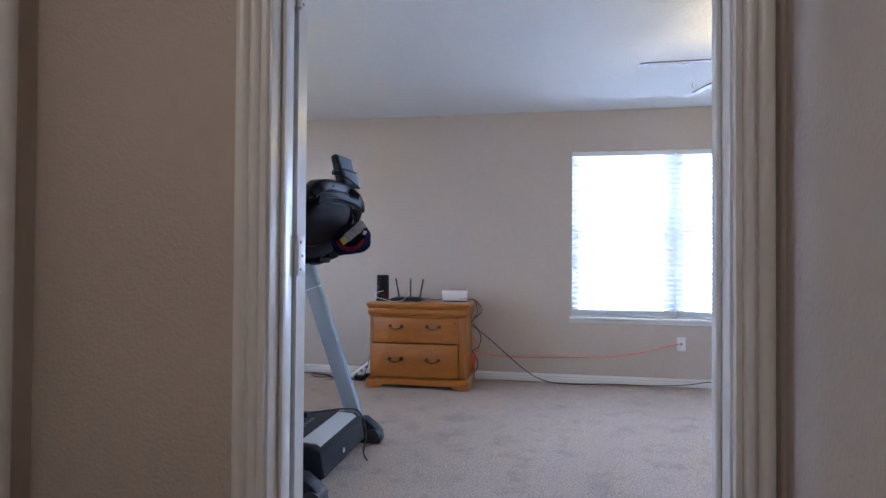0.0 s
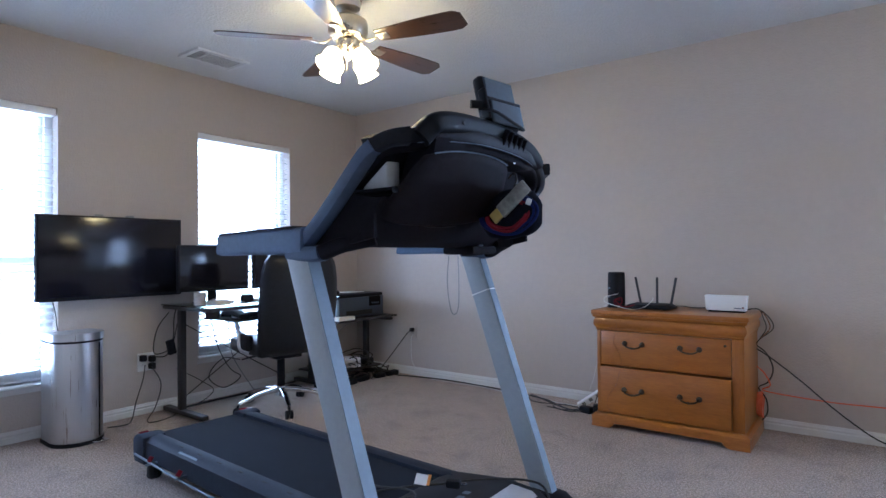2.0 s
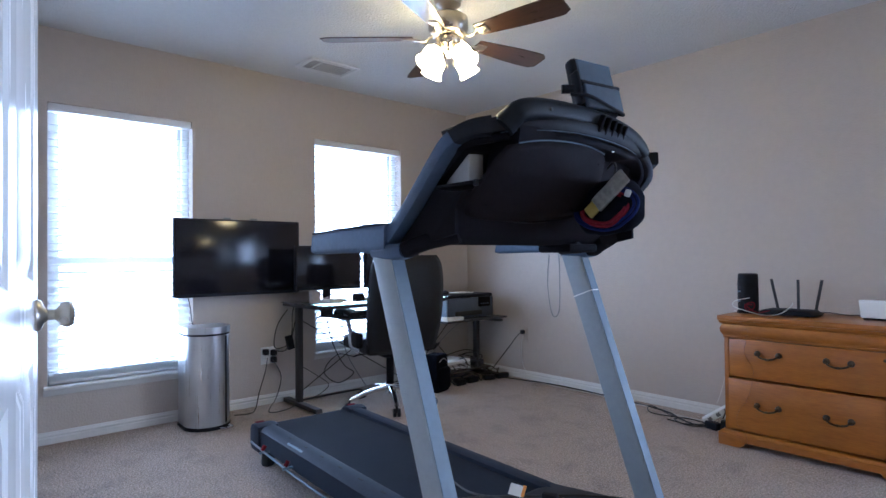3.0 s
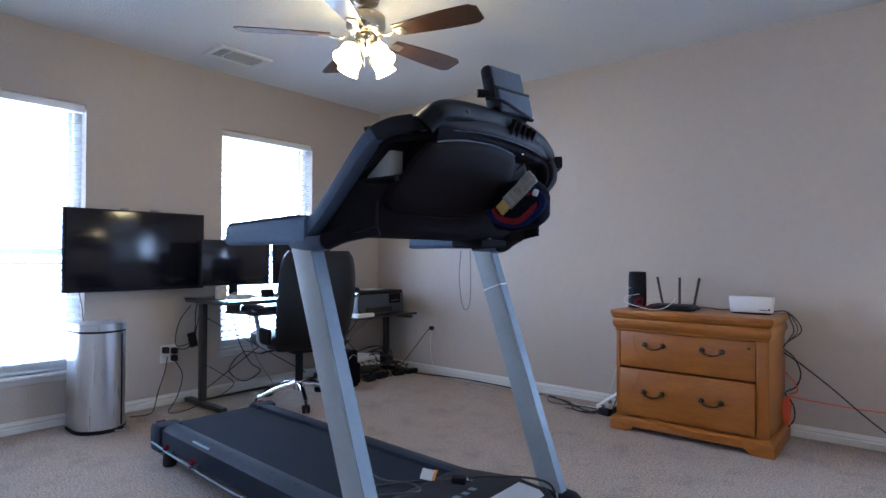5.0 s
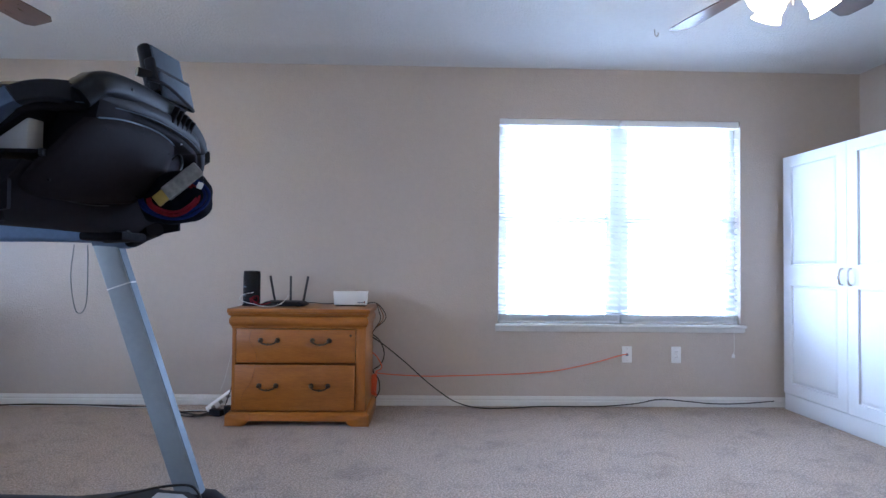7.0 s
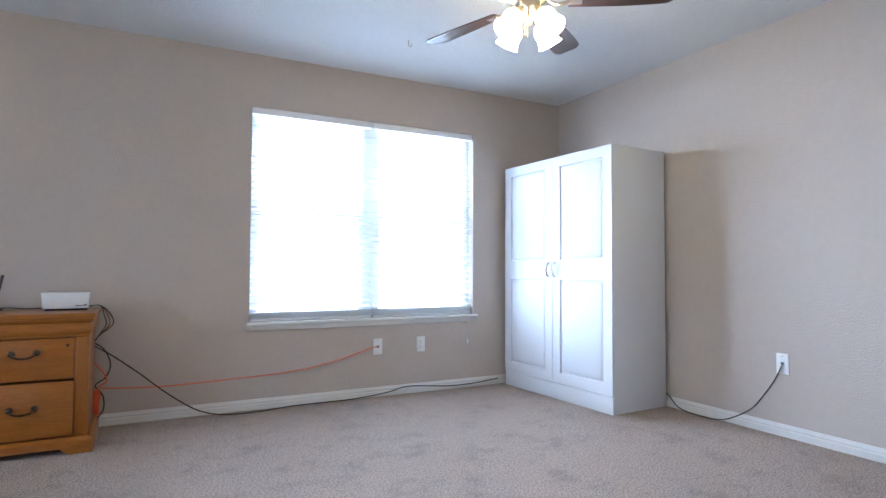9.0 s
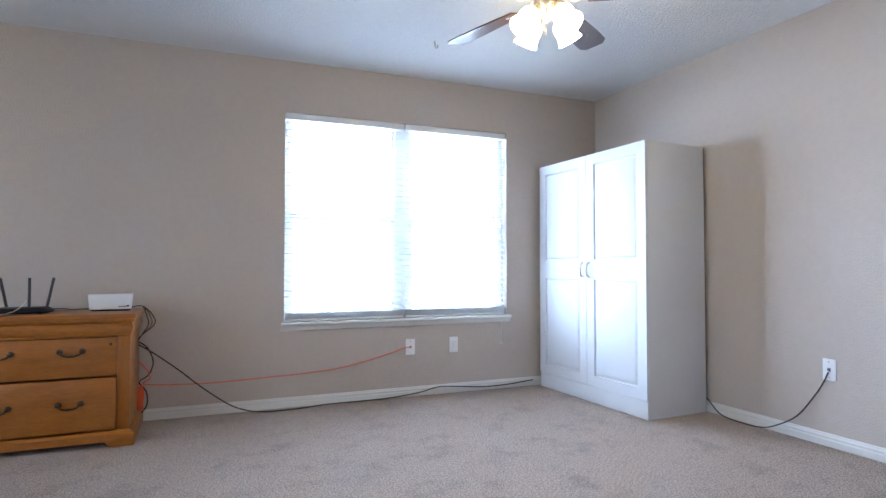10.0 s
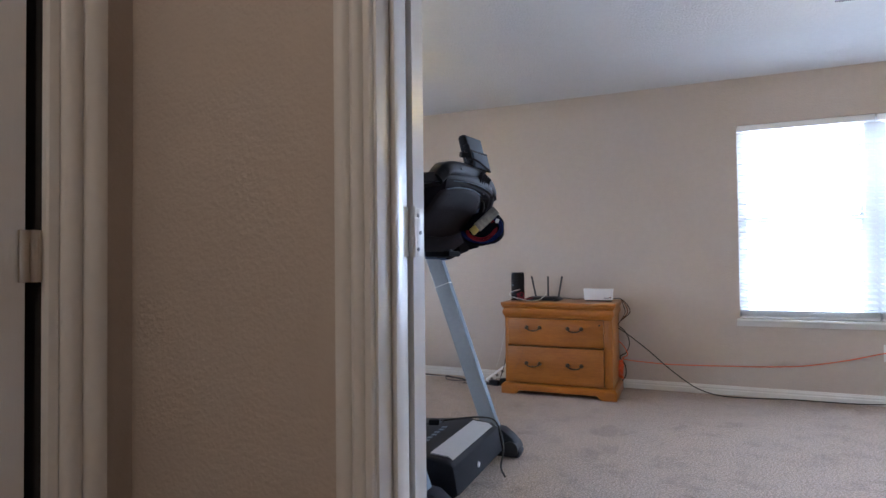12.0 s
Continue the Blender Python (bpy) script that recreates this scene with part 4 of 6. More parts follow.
# ---- oak filing chest ----
def chest():
    x0, x1, yf, yb = -1.034, -0.149, 5.008, 5.500
    o = ((x0 + x1) / 2, (yf + yb) / 2, 0)
    root = thing("filing_chest", o, "golden oak two-drawer filing chest against the wall", "cabinet")

    def p(name, bm, mat=M_OAK, parent=root, label=""):
        return part(name, bm, mat, parent, label, o)
    # bracket foot base
    bm = B()
    n = 8
    poly = [(x0, 0), (x0 + 0.09, 0)] + [(x0 + 0.09 + 0.05 * math.sin(math.pi / 2 * i / n), 0.034 * (1 - math.cos(math.pi / 2 * i / n))) for i in range(1, n + 1)]
    poly += [(x1 - 0.09 - 0.05 * math.sin(math.pi / 2 * i / n), 0.034 * (1 - math.cos(math.pi / 2 * i / n))) for i in range(n, 0, -1)] + [(x1 - 0.09, 0), (x1, 0), (x1, 0.062), (x0, 0.062)]
    prism(bm, poly, "y", yf, yf + 0.022, 0.002)
    p("plinth_front", bm)
    for x in (x0, x1 - 0.022):
        p("plinth_side", span(B(), (x, yf + 0.0225, 0), (x + 0.022, yb, 0.062), 0.002))
    bm = B()
    rows = []
    for d, z in ((0.0, 0.0622), (0.0, 0.068), (0.006, 0.072), (0.010, 0.078), (0.020, 0.084), (0.027, 0.086)):
        rows.append([bm.verts.new(q) for q in ((x0 + d, yb, z), (x0 + d, yf + d, z), (x1 - d, yf + d, z), (x1 - d, yb, z))])
    for ra, rb in zip(rows, rows[1:]):
        for i in range(4):
            bm.faces.new((ra[i], ra[(i + 1) % 4], rb[(i + 1) % 4], rb[i]))
    bm.faces.new(rows[0][::-1])
    bm.faces.new(rows[-1])
    p("base_moulding", bm)
    bx0, bx1, by = x0 + 0.028, x1 - 0.028, yf + 0.034
    p("side_panel", span(B(), (bx0, by + 0.001, 0.0865), (bx0 + 0.022, yb, 0.60), 0.002), M_OAK_V)
    p("side_panel", span(B(), (bx1 - 0.022, by + 0.001, 0.0865), (bx1, yb, 0.60), 0.002), M_OAK_V)
    p("back_panel", span(B(), (bx0 + 0.022, yb - 0.012, 0.0865), (bx1 - 0.022, yb - 0.001, 0.60)), M_OAK)
    for a, b in ((bx0, bx0 + 0.024), (bx1 - 0.062, bx1)):
        p("stile", span(B(), (a, by - 0.004, 0.0868), (b, by + 0.018, 0.60), 0.003), M_OAK_V)
    p("bottom_rail", span(B(), (bx0 + 0.0285, by, 0.0868), (bx1 - 0.0625, by + 0.018, 0.0945), 0.002))
    p("floor_panel", span(B(), (bx0 + 0.023, by + 0.02, 0.0866), (bx1 - 0.023, yb - 0.013, 0.094)))
    dx0, dx1 = bx0 + 0.026, bx1 - 0.064
    for z0, z1, proud in ((0.096, 0.374, 0.022), (0.384, 0.594, 0.006)):
        d = p("drawer", span(B(), (dx0, by - proud, z0), (dx1, by + 0.018, z1), 0.004), M_OAK, label="flat oak drawer front")
        part("drawer_box", span(B(), (dx0 + 0.02, by + 0.0185, z0 + 0.02), (dx1 - 0.02, yb - 0.03, z1 - 0.03)), M_OAK, d, off=o)
        for cx in (dx0 + 0.202, dx1 - 0.216):
            zc = z0 + (z1 - z0) * (0.64 if z0 > 0.3 else 0.52)
            yh = by - proud
            bm = B()
            cord(bm, [(cx - 0.052, yh - 0.016, zc + 0.006), (cx - 0.040, yh - 0.024, zc - 0.008), (cx - 0.015, yh - 0.027, zc - 0.016), (cx, yh - 0.027, zc - 0.0165), (cx + 0.015, yh - 0.027, zc - 0.016), (cx + 0.040, yh - 0.024, zc - 0.008), (cx + 0.052, yh - 0.016, zc + 0.006)], 0.0048, 8)
            for s in (-1, 1):
                lathe(bm, [(0.016, 0), (0.015, 0.004), (0.008, 0.008), (0.008, 0.014), (0.012, 0.018), (0.010, 0.024), (0.002, 0.027)], 16, (cx + s * 0.052, yh, zc + 0.006), Matrix.Rotation(radians(90), 4, "X"))
            lathe(bm, [(0.0045, -0.007), (0.0075, 0), (0.0045, 0.007)], 12, (cx, yh - 0.027, zc - 0.0165), Matrix.Rotation(radians(90), 4, "Y"))
            part("handle", bm, M_BRONZE, d, "dark bronze bail handle", o)
        if z0 > 0.3:
            part("lock", rod(B(), (dx1 - 0.030, by - proud - 0.003, z1 - 0.037), (dx1 - 0.030, by, z1 - 0.037), 0.008, n=16), M_BRONZE, d, "small dark keyhole lock", o)
    # ogee top moulding
    prof = [(0.028, 0.598), (0.024, 0.604), (0.026, 0.610), (0.020, 0.618), (0.013, 0.632), (0.012, 0.648), (0.016, 0.662), (0.022, 0.672), (0.012, 0.680), (0.008, 0.686), (0.008, 0.694)]
    bm = B()
    rows = []
    for d, z in prof:
        rows.append([bm.verts.new(q) for q in ((x0 + d, yb, z), (x0 + d, yf + d, z), (x1 - d, yf + d, z), (x1 - d, yb, z))])
    for a, b in zip(rows, rows[1:]):
        for i in range(4):
            bm.faces.new((a[i], a[(i + 1) % 4], b[(i + 1) % 4], b[i]))
    bm.faces.new(rows[0][::-1])
    bm.faces.new(rows[-1])
    p("ogee_moulding", bm)
    p("top_board", span(B(), (x0 + 0.001, yf + 0.001, 0.6945), (x1 - 0.001, yb + 0.004, 0.722), 0.006, 3), M_OAK, label="oak top board with rounded edge")
    return root


chest()
CT = 0.7225

modem = thing("modem_tower", (-0.958, 5.26, CT), "black upright modem tower with rounded sides", "modem")
part("body", lathe(B(), [(0.052, 0.012), (0.055, 0.03), (0.054, 0.19), (0.052, 0.225), (0.046, 0.229)], 20), M_BLACK, modem)
part("foot", lathe(B(), [(0.060, 0), (0.058, 0.010), (0.045, 0.0125)], 24), M_BLACK_MATT, modem)
for i in range(7):
    part("port", box(B(), (-0.030, -0.044, 0.05 + i * 0.019), (0.020, 0.016, 0.010), 0.002, rot=(0, 0, -35)), M_GREY_PL if i % 3 == 1 else M_RUBBER, modem, "plug socket")

router = thing("wifi_router", (-0.735, 5.25, CT), "flat black router with three upright antennas", "router")
bm = B()
prism(bm, [(-0.135, 0.004), (-0.140, 0.014), (-0.110, 0.032), (0.110, 0.032), (0.140, 0.014), (0.135, 0.004)], "y", -0.085, 0.085, 0.006)
part("case", bm, M_BLACK, router)
for x, lean in ((-0.085, -0.040), (0.016, -0.003), (0.098, 0.032)):
    part("antenna", sweep(B(), [(x, 0.080, 0.015), (x + lean * 0.2, 0.084, 0.045), (x + lean, 0.092, 0.195)], rounded(0.015, 0.009, 0.004), up=(0, 1, 0)), M_ANT, router, "dark grey paddle antenna")
for i in range(4):
    part("foot", box(B(), (0.1 * (1 if i % 2 else -1), 0.06 * (1 if i // 2 else -1), 0.002), (0.02, 0.02, 0.004)), M_RUBBER, router)

gate = thing("network_box", (-0.305, 5.29, CT), "white wedge-shaped network box on the chest", "network box")
bm = B()
prism(bm, [(-0.108, 0.010), (-0.116, 0.098), (0.110, 0.098), (0.102, 0.010)], "y", -0.035, 0.035, 0.003)
part("case", bm, M_WHITE_PL, gate)
part("base", span(B(), (-0.098, -0.03, 0), (0.098, 0.03, 0.0095), 0.001), M_BLACK, gate, "black base strip")
part("logo_bar", box(B(), (0.062, -0.0355, 0.026), (0.040, 0.0015, 0.005)), M_GREY_PL, gate, "small grey printed mark")
part("logo_mark", box(B(), (0.090, -0.0355, 0.029), (0.010, 0.0015, 0.009), rot=(0, 20, 0)), M_CORD_RED, gate, "small red printed mark")


def cable(name, pts, mat, label, r=0.0032, k=6):
    return solo(name, cord(B(), pts, r, 6, k), mat, label, "cable", pts[0])


cable("patch_cable", [(-0.93, 5.21, CT + 0.09), (-0.985, 5.15, CT + 0.075), (-0.985, 5.12, CT + 0.045), (-0.90, 5.10, CT + 0.022), (-0.80, 5.075, CT + 0.008), (-0.73, 5.09, CT + 0.022), (-0.70, 5.16, CT + 0.06), (-0.70, 5.18, CT + 0.075)], M_CORD_WHITE, "white patch cable between modem and router", 0.0022)
cable("patch_cable", [(-0.92, 5.215, CT + 0.05), (-0.93, 5.14, CT + 0.055), (-0.91, 5.12, CT + 0.025), (-0.875, 5.12, CT + 0.04), (-0.885, 5.14, CT + 0.07), (-0.92, 5.13, CT + 0.055), (-0.86, 5.11, CT + 0.018), (-0.80, 5.14, CT + 0.03)], M_CORD_RED, "red patch cable looped by the modem", 0.0032)
cable("thin_cable", [(-0.90, 5.08, CT + 0.004), (-0.895, 5.001, CT + 0.004), (-0.893, 4.999, 0.68), (-0.865, 4.999, 0.645), (-0.880, 5.012, 0.59), (-0.895, 5.030, 0.52), (-0.855, 5.034, 0.44), (-0.852, 5.02, 0.38), (-0.880, 5.018, 0.27), (-0.925, 5.018, 0.20), (-0.935, 5.02, 0.13), (-0.885, 5.000, 0.082), (-0.875, 5.000, 0.03), (-0.87, 4.998, 0.006)], M_CORD_BROWN, "thin brown cable hanging down the drawer fronts", 0.0010)
cable("thin_cable", [(-0.985, 5.22, CT + 0.006), (-1.036, 5.25, CT + 0.004), (-1.052, 5.27, 0.66), (-1.075, 5.29, 0.52), (-1.11, 5.31, 0.36), (-1.15, 5.33, 0.22), (-1.185, 5.345, 0.135)], M_CORD_WHITE, "thin white cable hanging beside the chest", 0.0012)
cable("power_cable", [(-1.00, 5.46, 0.50), (-1.07, 5.42, 0.44), (-1.09, 5.36, 0.30), (-1.10, 5.32, 0.17), (-1.13, 5.30, 0.06)], M_CORD_BLACK, "black cable behind the chest", 0.0035)
cable("power_cable", [(-0.66, 5.36, CT + 0.012), (-0.58, 5.41, CT + 0.012), (-0.52, 5.40, CT + 0.006), (-0.44, 5.44, CT + 0.006)], M_CORD_BLACK, "short black cable behind the router", 0.003)
for i, (a, mat) in enumerate(((0.0, M_CORD_BLACK), (0.018, M_CORD_BROWN), (0.034, M_CORD_BLACK))):
    cable("looped_cable", [(-0.22, 5.34, CT + 0.012), (-0.15, 5.36, CT + 0.018), (-0.13 + a, 5.40, CT - 0.04), (-0.12 + a, 5.42, CT - 0.10), (-0.16, 5.44, CT - 0.17), (-0.19, 5.47, CT - 0.22)], mat, "cable looping over the chest's edge", 0.003)
# orange cable to the wall plate, and its coil
cable("network_cable", [(-0.19, 5.46, 0.40), (-0.14, 5.47, 0.35), (-0.11, 5.48, 0.28), (-0.14, 5.49, 0.240), (0.16, 5.50, 0.218), (0.40, 5.515, 0.218), (0.63, 5.515, 0.226), (0.85, 5.52, 0.233), (1.09, 5.52, 0.252), (1.27, 5.525, 0.284), (1.43, 5.53, 0.321), (1.59, 5.535, 0.366), (1.645, 5.541, 0.374)], M_CORD_ORANGE, "orange network cable strung to the wall plate", 0.0040)
coil = thing("cable_coil", (-0.188, 5.455, 0.09), "coil of orange cable hanging behind the chest", "cable")
for i in range(6):
    ring_pts = [(0.008 * i + 0.003 * math.sin(3 * t), 0.045 * math.cos(t), 0.075 + (0.062 + 0.003 * i) * math.sin(t)) for t in [2 * math.pi * j / 12 for j in range(13)]]
    part("turn", cord(B(), ring_pts, 0.0038, 6, 3), M_CORD_ORANGE, coil)
cable("black_cable", [(-0.19, 5.47, 0.52), (-0.13, 5.48, 0.47), (-0.095, 5.48, 0.38), (-0.12, 5.48, 0.30), (-0.17, 5.47, 0.26), (-0.13, 5.46, 0.20), (-0.125, 5.46, 0.12), (-0.16, 5.46, 0.06)], M_CORD_BLACK, "black cable loop behind the chest", 0.0042)
cable("black_cable", [(-0.21, 5.46, 0.515), (-0.10, 5.475, 0.440), (0.05, 5.48, 0.320), (0.18, 5.48, 0.205), (0.30, 5.475, 0.112), (0.41, 5.47, 0.045), (0.56, 5.46, 0.008), (0.79, 5.46, 0.006), (1.01, 5.485, 0.012), (1.43, 5.495, 0.012), (1.69, 5.505, 0.030), (1.87, 5.512, 0.060), (2.05, 5.51, 0.048), (2.25, 5.505, 0.032), (2.45, 5.505, 0.034), (2.70, 5.515, 0.050)], M_CORD_BLACK, "black cable running along the baseboard to the wardrobe", 0.0046)

strip = thing("power_strip", (-1.19, 5.36, 0.0), "white power strip leaning against the chest", "power strip", 28)
part("case", box(B(), (0.03, 0, 0.088), (0.26, 0.055, 0.040), 0.006, rot=(0, -34, 0)), M_WHITE_PL, strip)
for i in range(4):
    part("socket", box(B(), (-0.043 + i * 0.046, -0.0275, 0.039 + i * 0.031), (0.024, 0.003, 0.022), 0.001, rot=(0, -34, 0)), M_CORD_GREY, strip, "grey socket face")
solo("power_adapter", box(B(), (-1.09, 5.27, 0.030), (0.075, 0.055, 0.060), 0.006, rot=(0, 0, 20)), M_BLACK, "black power adapter on the carpet", "adapter", (-1.09, 5.27, 0))
solo("power_adapter", box(B(), (-1.17, 5.25, 0.022), (0.085, 0.05, 0.044), 0.006, rot=(0, 0, -15)), M_BLACK, "black power adapter on the carpet", "adapter", (-1.17, 5.25, 0))
for pts, mat, r in (
    ([(-1.10, 5.30, 0.03), (-1.25, 5.24, 0.008), (-1.40, 5.30, 0.006), (-1.55, 5.40, 0.006), (-1.85, 5.46, 0.006), (-2.2, 5.49, 0.008), (-2.55, 5.50, 0.008), (-2.85, 5.46, 0.006), (-3.05, 5.42, 0.006)], M_CORD_BLACK, 0.0055),
    ([(-1.12, 5.28, 0.02), (-1.28, 5.20, 0.006), (-1.42, 5.26, 0.006), (-1.38, 5.33, 0.008), (-1.24, 5.30, 0.010), (-1.30, 5.20, 0.012), (-1.45, 5.23, 0.006)], M_CORD_BLACK, 0.004),
    ([(-1.20, 5.33, 0.02), (-1.42, 5.36, 0.006), (-1.65, 5.43, 0.006), (-1.9, 5.42, 0.006), (-2.15, 5.47, 0.006), (-2.5, 5.46, 0.006), (-2.75, 5.50, 0.012), (-2.92, 5.53, 0.10), (-2.94, 5.53, 0.30), (-2.925, 5.536, 0.37)], M_CORD_WHITE, 0.0022),
    ([(-1.3, 5.24, 0.006), (-1.5, 5.34, 0.01), (-1.7, 5.47, 0.006), (-1.6, 5.30, 0.006), (-1.35, 5.34, 0.006)], M_CORD_BLACK, 0.0035),
):
    cable("floor_cable", pts, mat, "tangled cable on the carpet by the baseboard", r)


# ---- wardrobe ----
def wardrobe():
    x0, x1, y0, y1, h = 2.817, 3.345, 4.32, 5.500, 1.800
    o = ((x0 + x1) / 2, (y0 + y1) / 2, 0)
    root = thing("wardrobe", o, "tall white two-door panelled wardrobe", "wardrobe")

    def p(name, bm, mat=M_MELAMINE, parent=root, label=""):
        return part(name, bm, mat, parent, label, o)
    p("side_panel", span(B(), (x0 + 0.020, y0, 0), (x1, y0 + 0.018, h), 0.001))
    p("side_panel", span(B(), (x0 + 0.020, y1 - 0.018, 0), (x1, y1, h), 0.001))
    p("top_panel", span(B(), (x0 + 0.020, y0 + 0.0185, h - 0.018), (x1, y1 - 0.0185, h)))
    p("bottom_panel", span(B(), (x0 + 0.022, y0 + 0.0185, 0.10), (x1, y1 - 0.0185, 0.118)))
    p("back_panel", span(B(), (x1 - 0.006, y0 + 0.0185, 0.119), (x1 - 0.0005, y1 - 0.0185, h - 0.0185)))
    p("kick_board", span(B(), (x0 + 0.006, y0 + 0.0005, 0), (x0 + 0.0195, y1 - 0.0005, 0.114), 0.001))
    ym = (y0 + y1) / 2
    for a, b, s in ((y0, ym - 0.002, 1), (ym + 0.002, y1, -1)):
        bm = B()
        us = [a, a + 0.080, b - 0.080, b]
        zs = [0.119, 0.195, 0.885, 1.030, h - 0.075, h]
        for i in range(3):
            for j in range(5):
                q = [(us[i], zs[j]), (us[i + 1], zs[j]), (us[i + 1], zs[j + 1]), (us[i], zs[j + 1])]
                if i == 1 and j in (1, 3):
                    cy, cz = (q[0][0] + q[1][0]) / 2, (q[0][1] + q[2][1]) / 2
                    rings = []
                    for inset, dx in ((0, 0), (0.003, 0.013), (0.012, 0.013), (0.016, 0.008), (0.034, 0.001)):
                        rings.append([bm.verts.new((x0 + dx, y - math.copysign(inset, y - cy), z - math.copysign(inset, z - cz))) for y, z in q])
                    for m, n in zip(rings, rings[1:]):
                        for k in range(4):
                            bm.faces.new((m[k], m[(k + 1) % 4], n[(k + 1) % 4], n[k]))
                    bm.faces.new(rings[-1])
                else:
                    bm.faces.new([bm.verts.new((x0, y, z)) for y, z in q])
        for q in ([(a, zs[0]), (a, h)], [(b, zs[0]), (b, h)], [(a, zs[0]), (b, zs[0])], [(a, h), (b, h)]):
            bm.faces.new([bm.verts.new((x0, *q[0])), bm.verts.new((x0, *q[1])), bm.verts.new((x0 + 0.018, *q[1])), bm.verts.new((x0 + 0.018, *q[0]))])
        bm.faces.new([bm.verts.new((x0 + 0.018, y, z)) for y, z in ((a, zs[0]), (b, zs[0]), (b, h), (a, h))])
        bmesh.ops.remove_doubles(bm, verts=bm.verts, dist=0.0003)
        d = p("door", bm, M_MELAMINE, label="white door with two raised panels")
        yy = ym - s * 0.035
        part("handle", cord(B(), [(x0, yy, 0.905), (x0 - 0.020, yy, 0.915), (x0 - 0.028, yy, 0.957), (x0 - 0.020, yy, 0.999), (x0, yy, 1.009)], 0.007, 10), M_NICKEL, d, "bowed metal pull handle", o)
    turn = Matrix.Translation((x0, y0, 0)) @ Matrix.Rotation(radians(2.6), 4, "Z") @ Matrix.Translation((-x0, -y0, 0))
    root.matrix_world = turn @ Matrix.Translation(o)
    return root


wardrobe()
cable("black_cable", [(3.352, 4.36, 0.095), (3.345, 4.32, 0.080), (3.335, 4.24, 0.022), (3.32, 4.14, 0.007), (3.31, 4.03, 0.006), (3.315, 3.93, 0.010), (3.325, 3.84, 0.035), (3.335, 3.70, 0.125), (3.345, 3.60, 0.258), (3.352, 3.55, 0.345), (3.356, 3.525, 0.405)], M_CORD_BLACK, "black cable hanging from the wall plate", 0.0038)


# ---- wall plates ----
def plate(x, y, z, normal, kind, label, w=0.072, h=0.118, mat=M_WHITE_PL):
    rz = {(0, -1): 0, (1, 0): 90, (-1, 0): -90}[normal]
    root = thing("wall_plate", (x, y, z), label, "outlet", rz, group="wall plates")
    part("cover", box(B(), (0, -0.0035, 0), (w, 0.006, h), 0.0025), mat, root)
    if kind == "outlet":
        for dx in ([0] if w < 0.1 else [-0.03, 0.03]):
            for s in (-1, 1):
                o = part("socket", box(B(), (dx, -0.0075, s * 0.021), (0.032, 0.0035, 0.028), 0.006), mat, root)
                for d in (-0.006, 0.006):
                    part("slot", box(B(), (dx + d, -0.0095, s * 0.021 + 0.003), (0.002, 0.001, 0.008)), M_RUBBER, o, "dark slot")
        part("screw", rod(B(), (0, -0.0062, 0), (0, -0.0078, 0), 0.003, n=10), M_NICKEL, root)
    else:
        part("jack", box(B(), (0, -0.008, 0.0), (0.018, 0.004, 0.018), 0.002), M_GREY_PL, root, "small data jack")
        for s in (-1, 1):
            part("screw", rod(B(), (0, -0.0062, s * 0.042), (0, -0.0078, s * 0.042), 0.003, n=10), M_NICKEL, root)
    return root


plate(1.645, NORTH, 0.372, (0, -1), "jack", "white data plate with an orange cable plugged in")
plate(2.003, NORTH, 0.372, (0, -1), "outlet", "white double outlet plate on the taupe wall")
plate(-2.925, NORTH, 0.385, (0, -1), "outlet", "taupe painted-over outlet plate with a black plug", mat=M_WALL)
plate(EAST, 3.525, 0.418, (-1, 0), "jack", "white cable plate on the taupe wall")
plate(WEST, 3.515, 0.355, (1, 0), "outlet", "white outlet plate crowded with plugs", 0.115, 0.125)
solo("plug_adapter", box(B(), (-2.925, 5.525, 0.405), (0.034, 0.034, 0.034), 0.006), M_BLACK, "black plug in the wall outlet", "plug", (-2.925, 5.54, 0.405))
cable("power_cable", [(-2.925, 5.505, 0.405), (-2.95, 5.48, 0.37), (-3.02, 5.45, 0.27), (-3.12, 5.42, 0.14), (-3.20, 5.40, 0.05), (-3.30, 5.36, 0.02)], M_CORD_BLACK, "black power cable from the wall outlet", 0.004)
for dy, dz in ((-0.03, 0.03), (0.03, 0.02), (0.03, -0.03)):
    solo("plug_adapter", box(B(), (WEST + 0.030, 3.515 + dy, 0.355 + dz), (0.045, 0.036, 0.042), 0.006), M_BLACK, "black power adapter plugged into the wall", "plug", (WEST + 0.01, 3.515 + dy, 0.355 + dz))


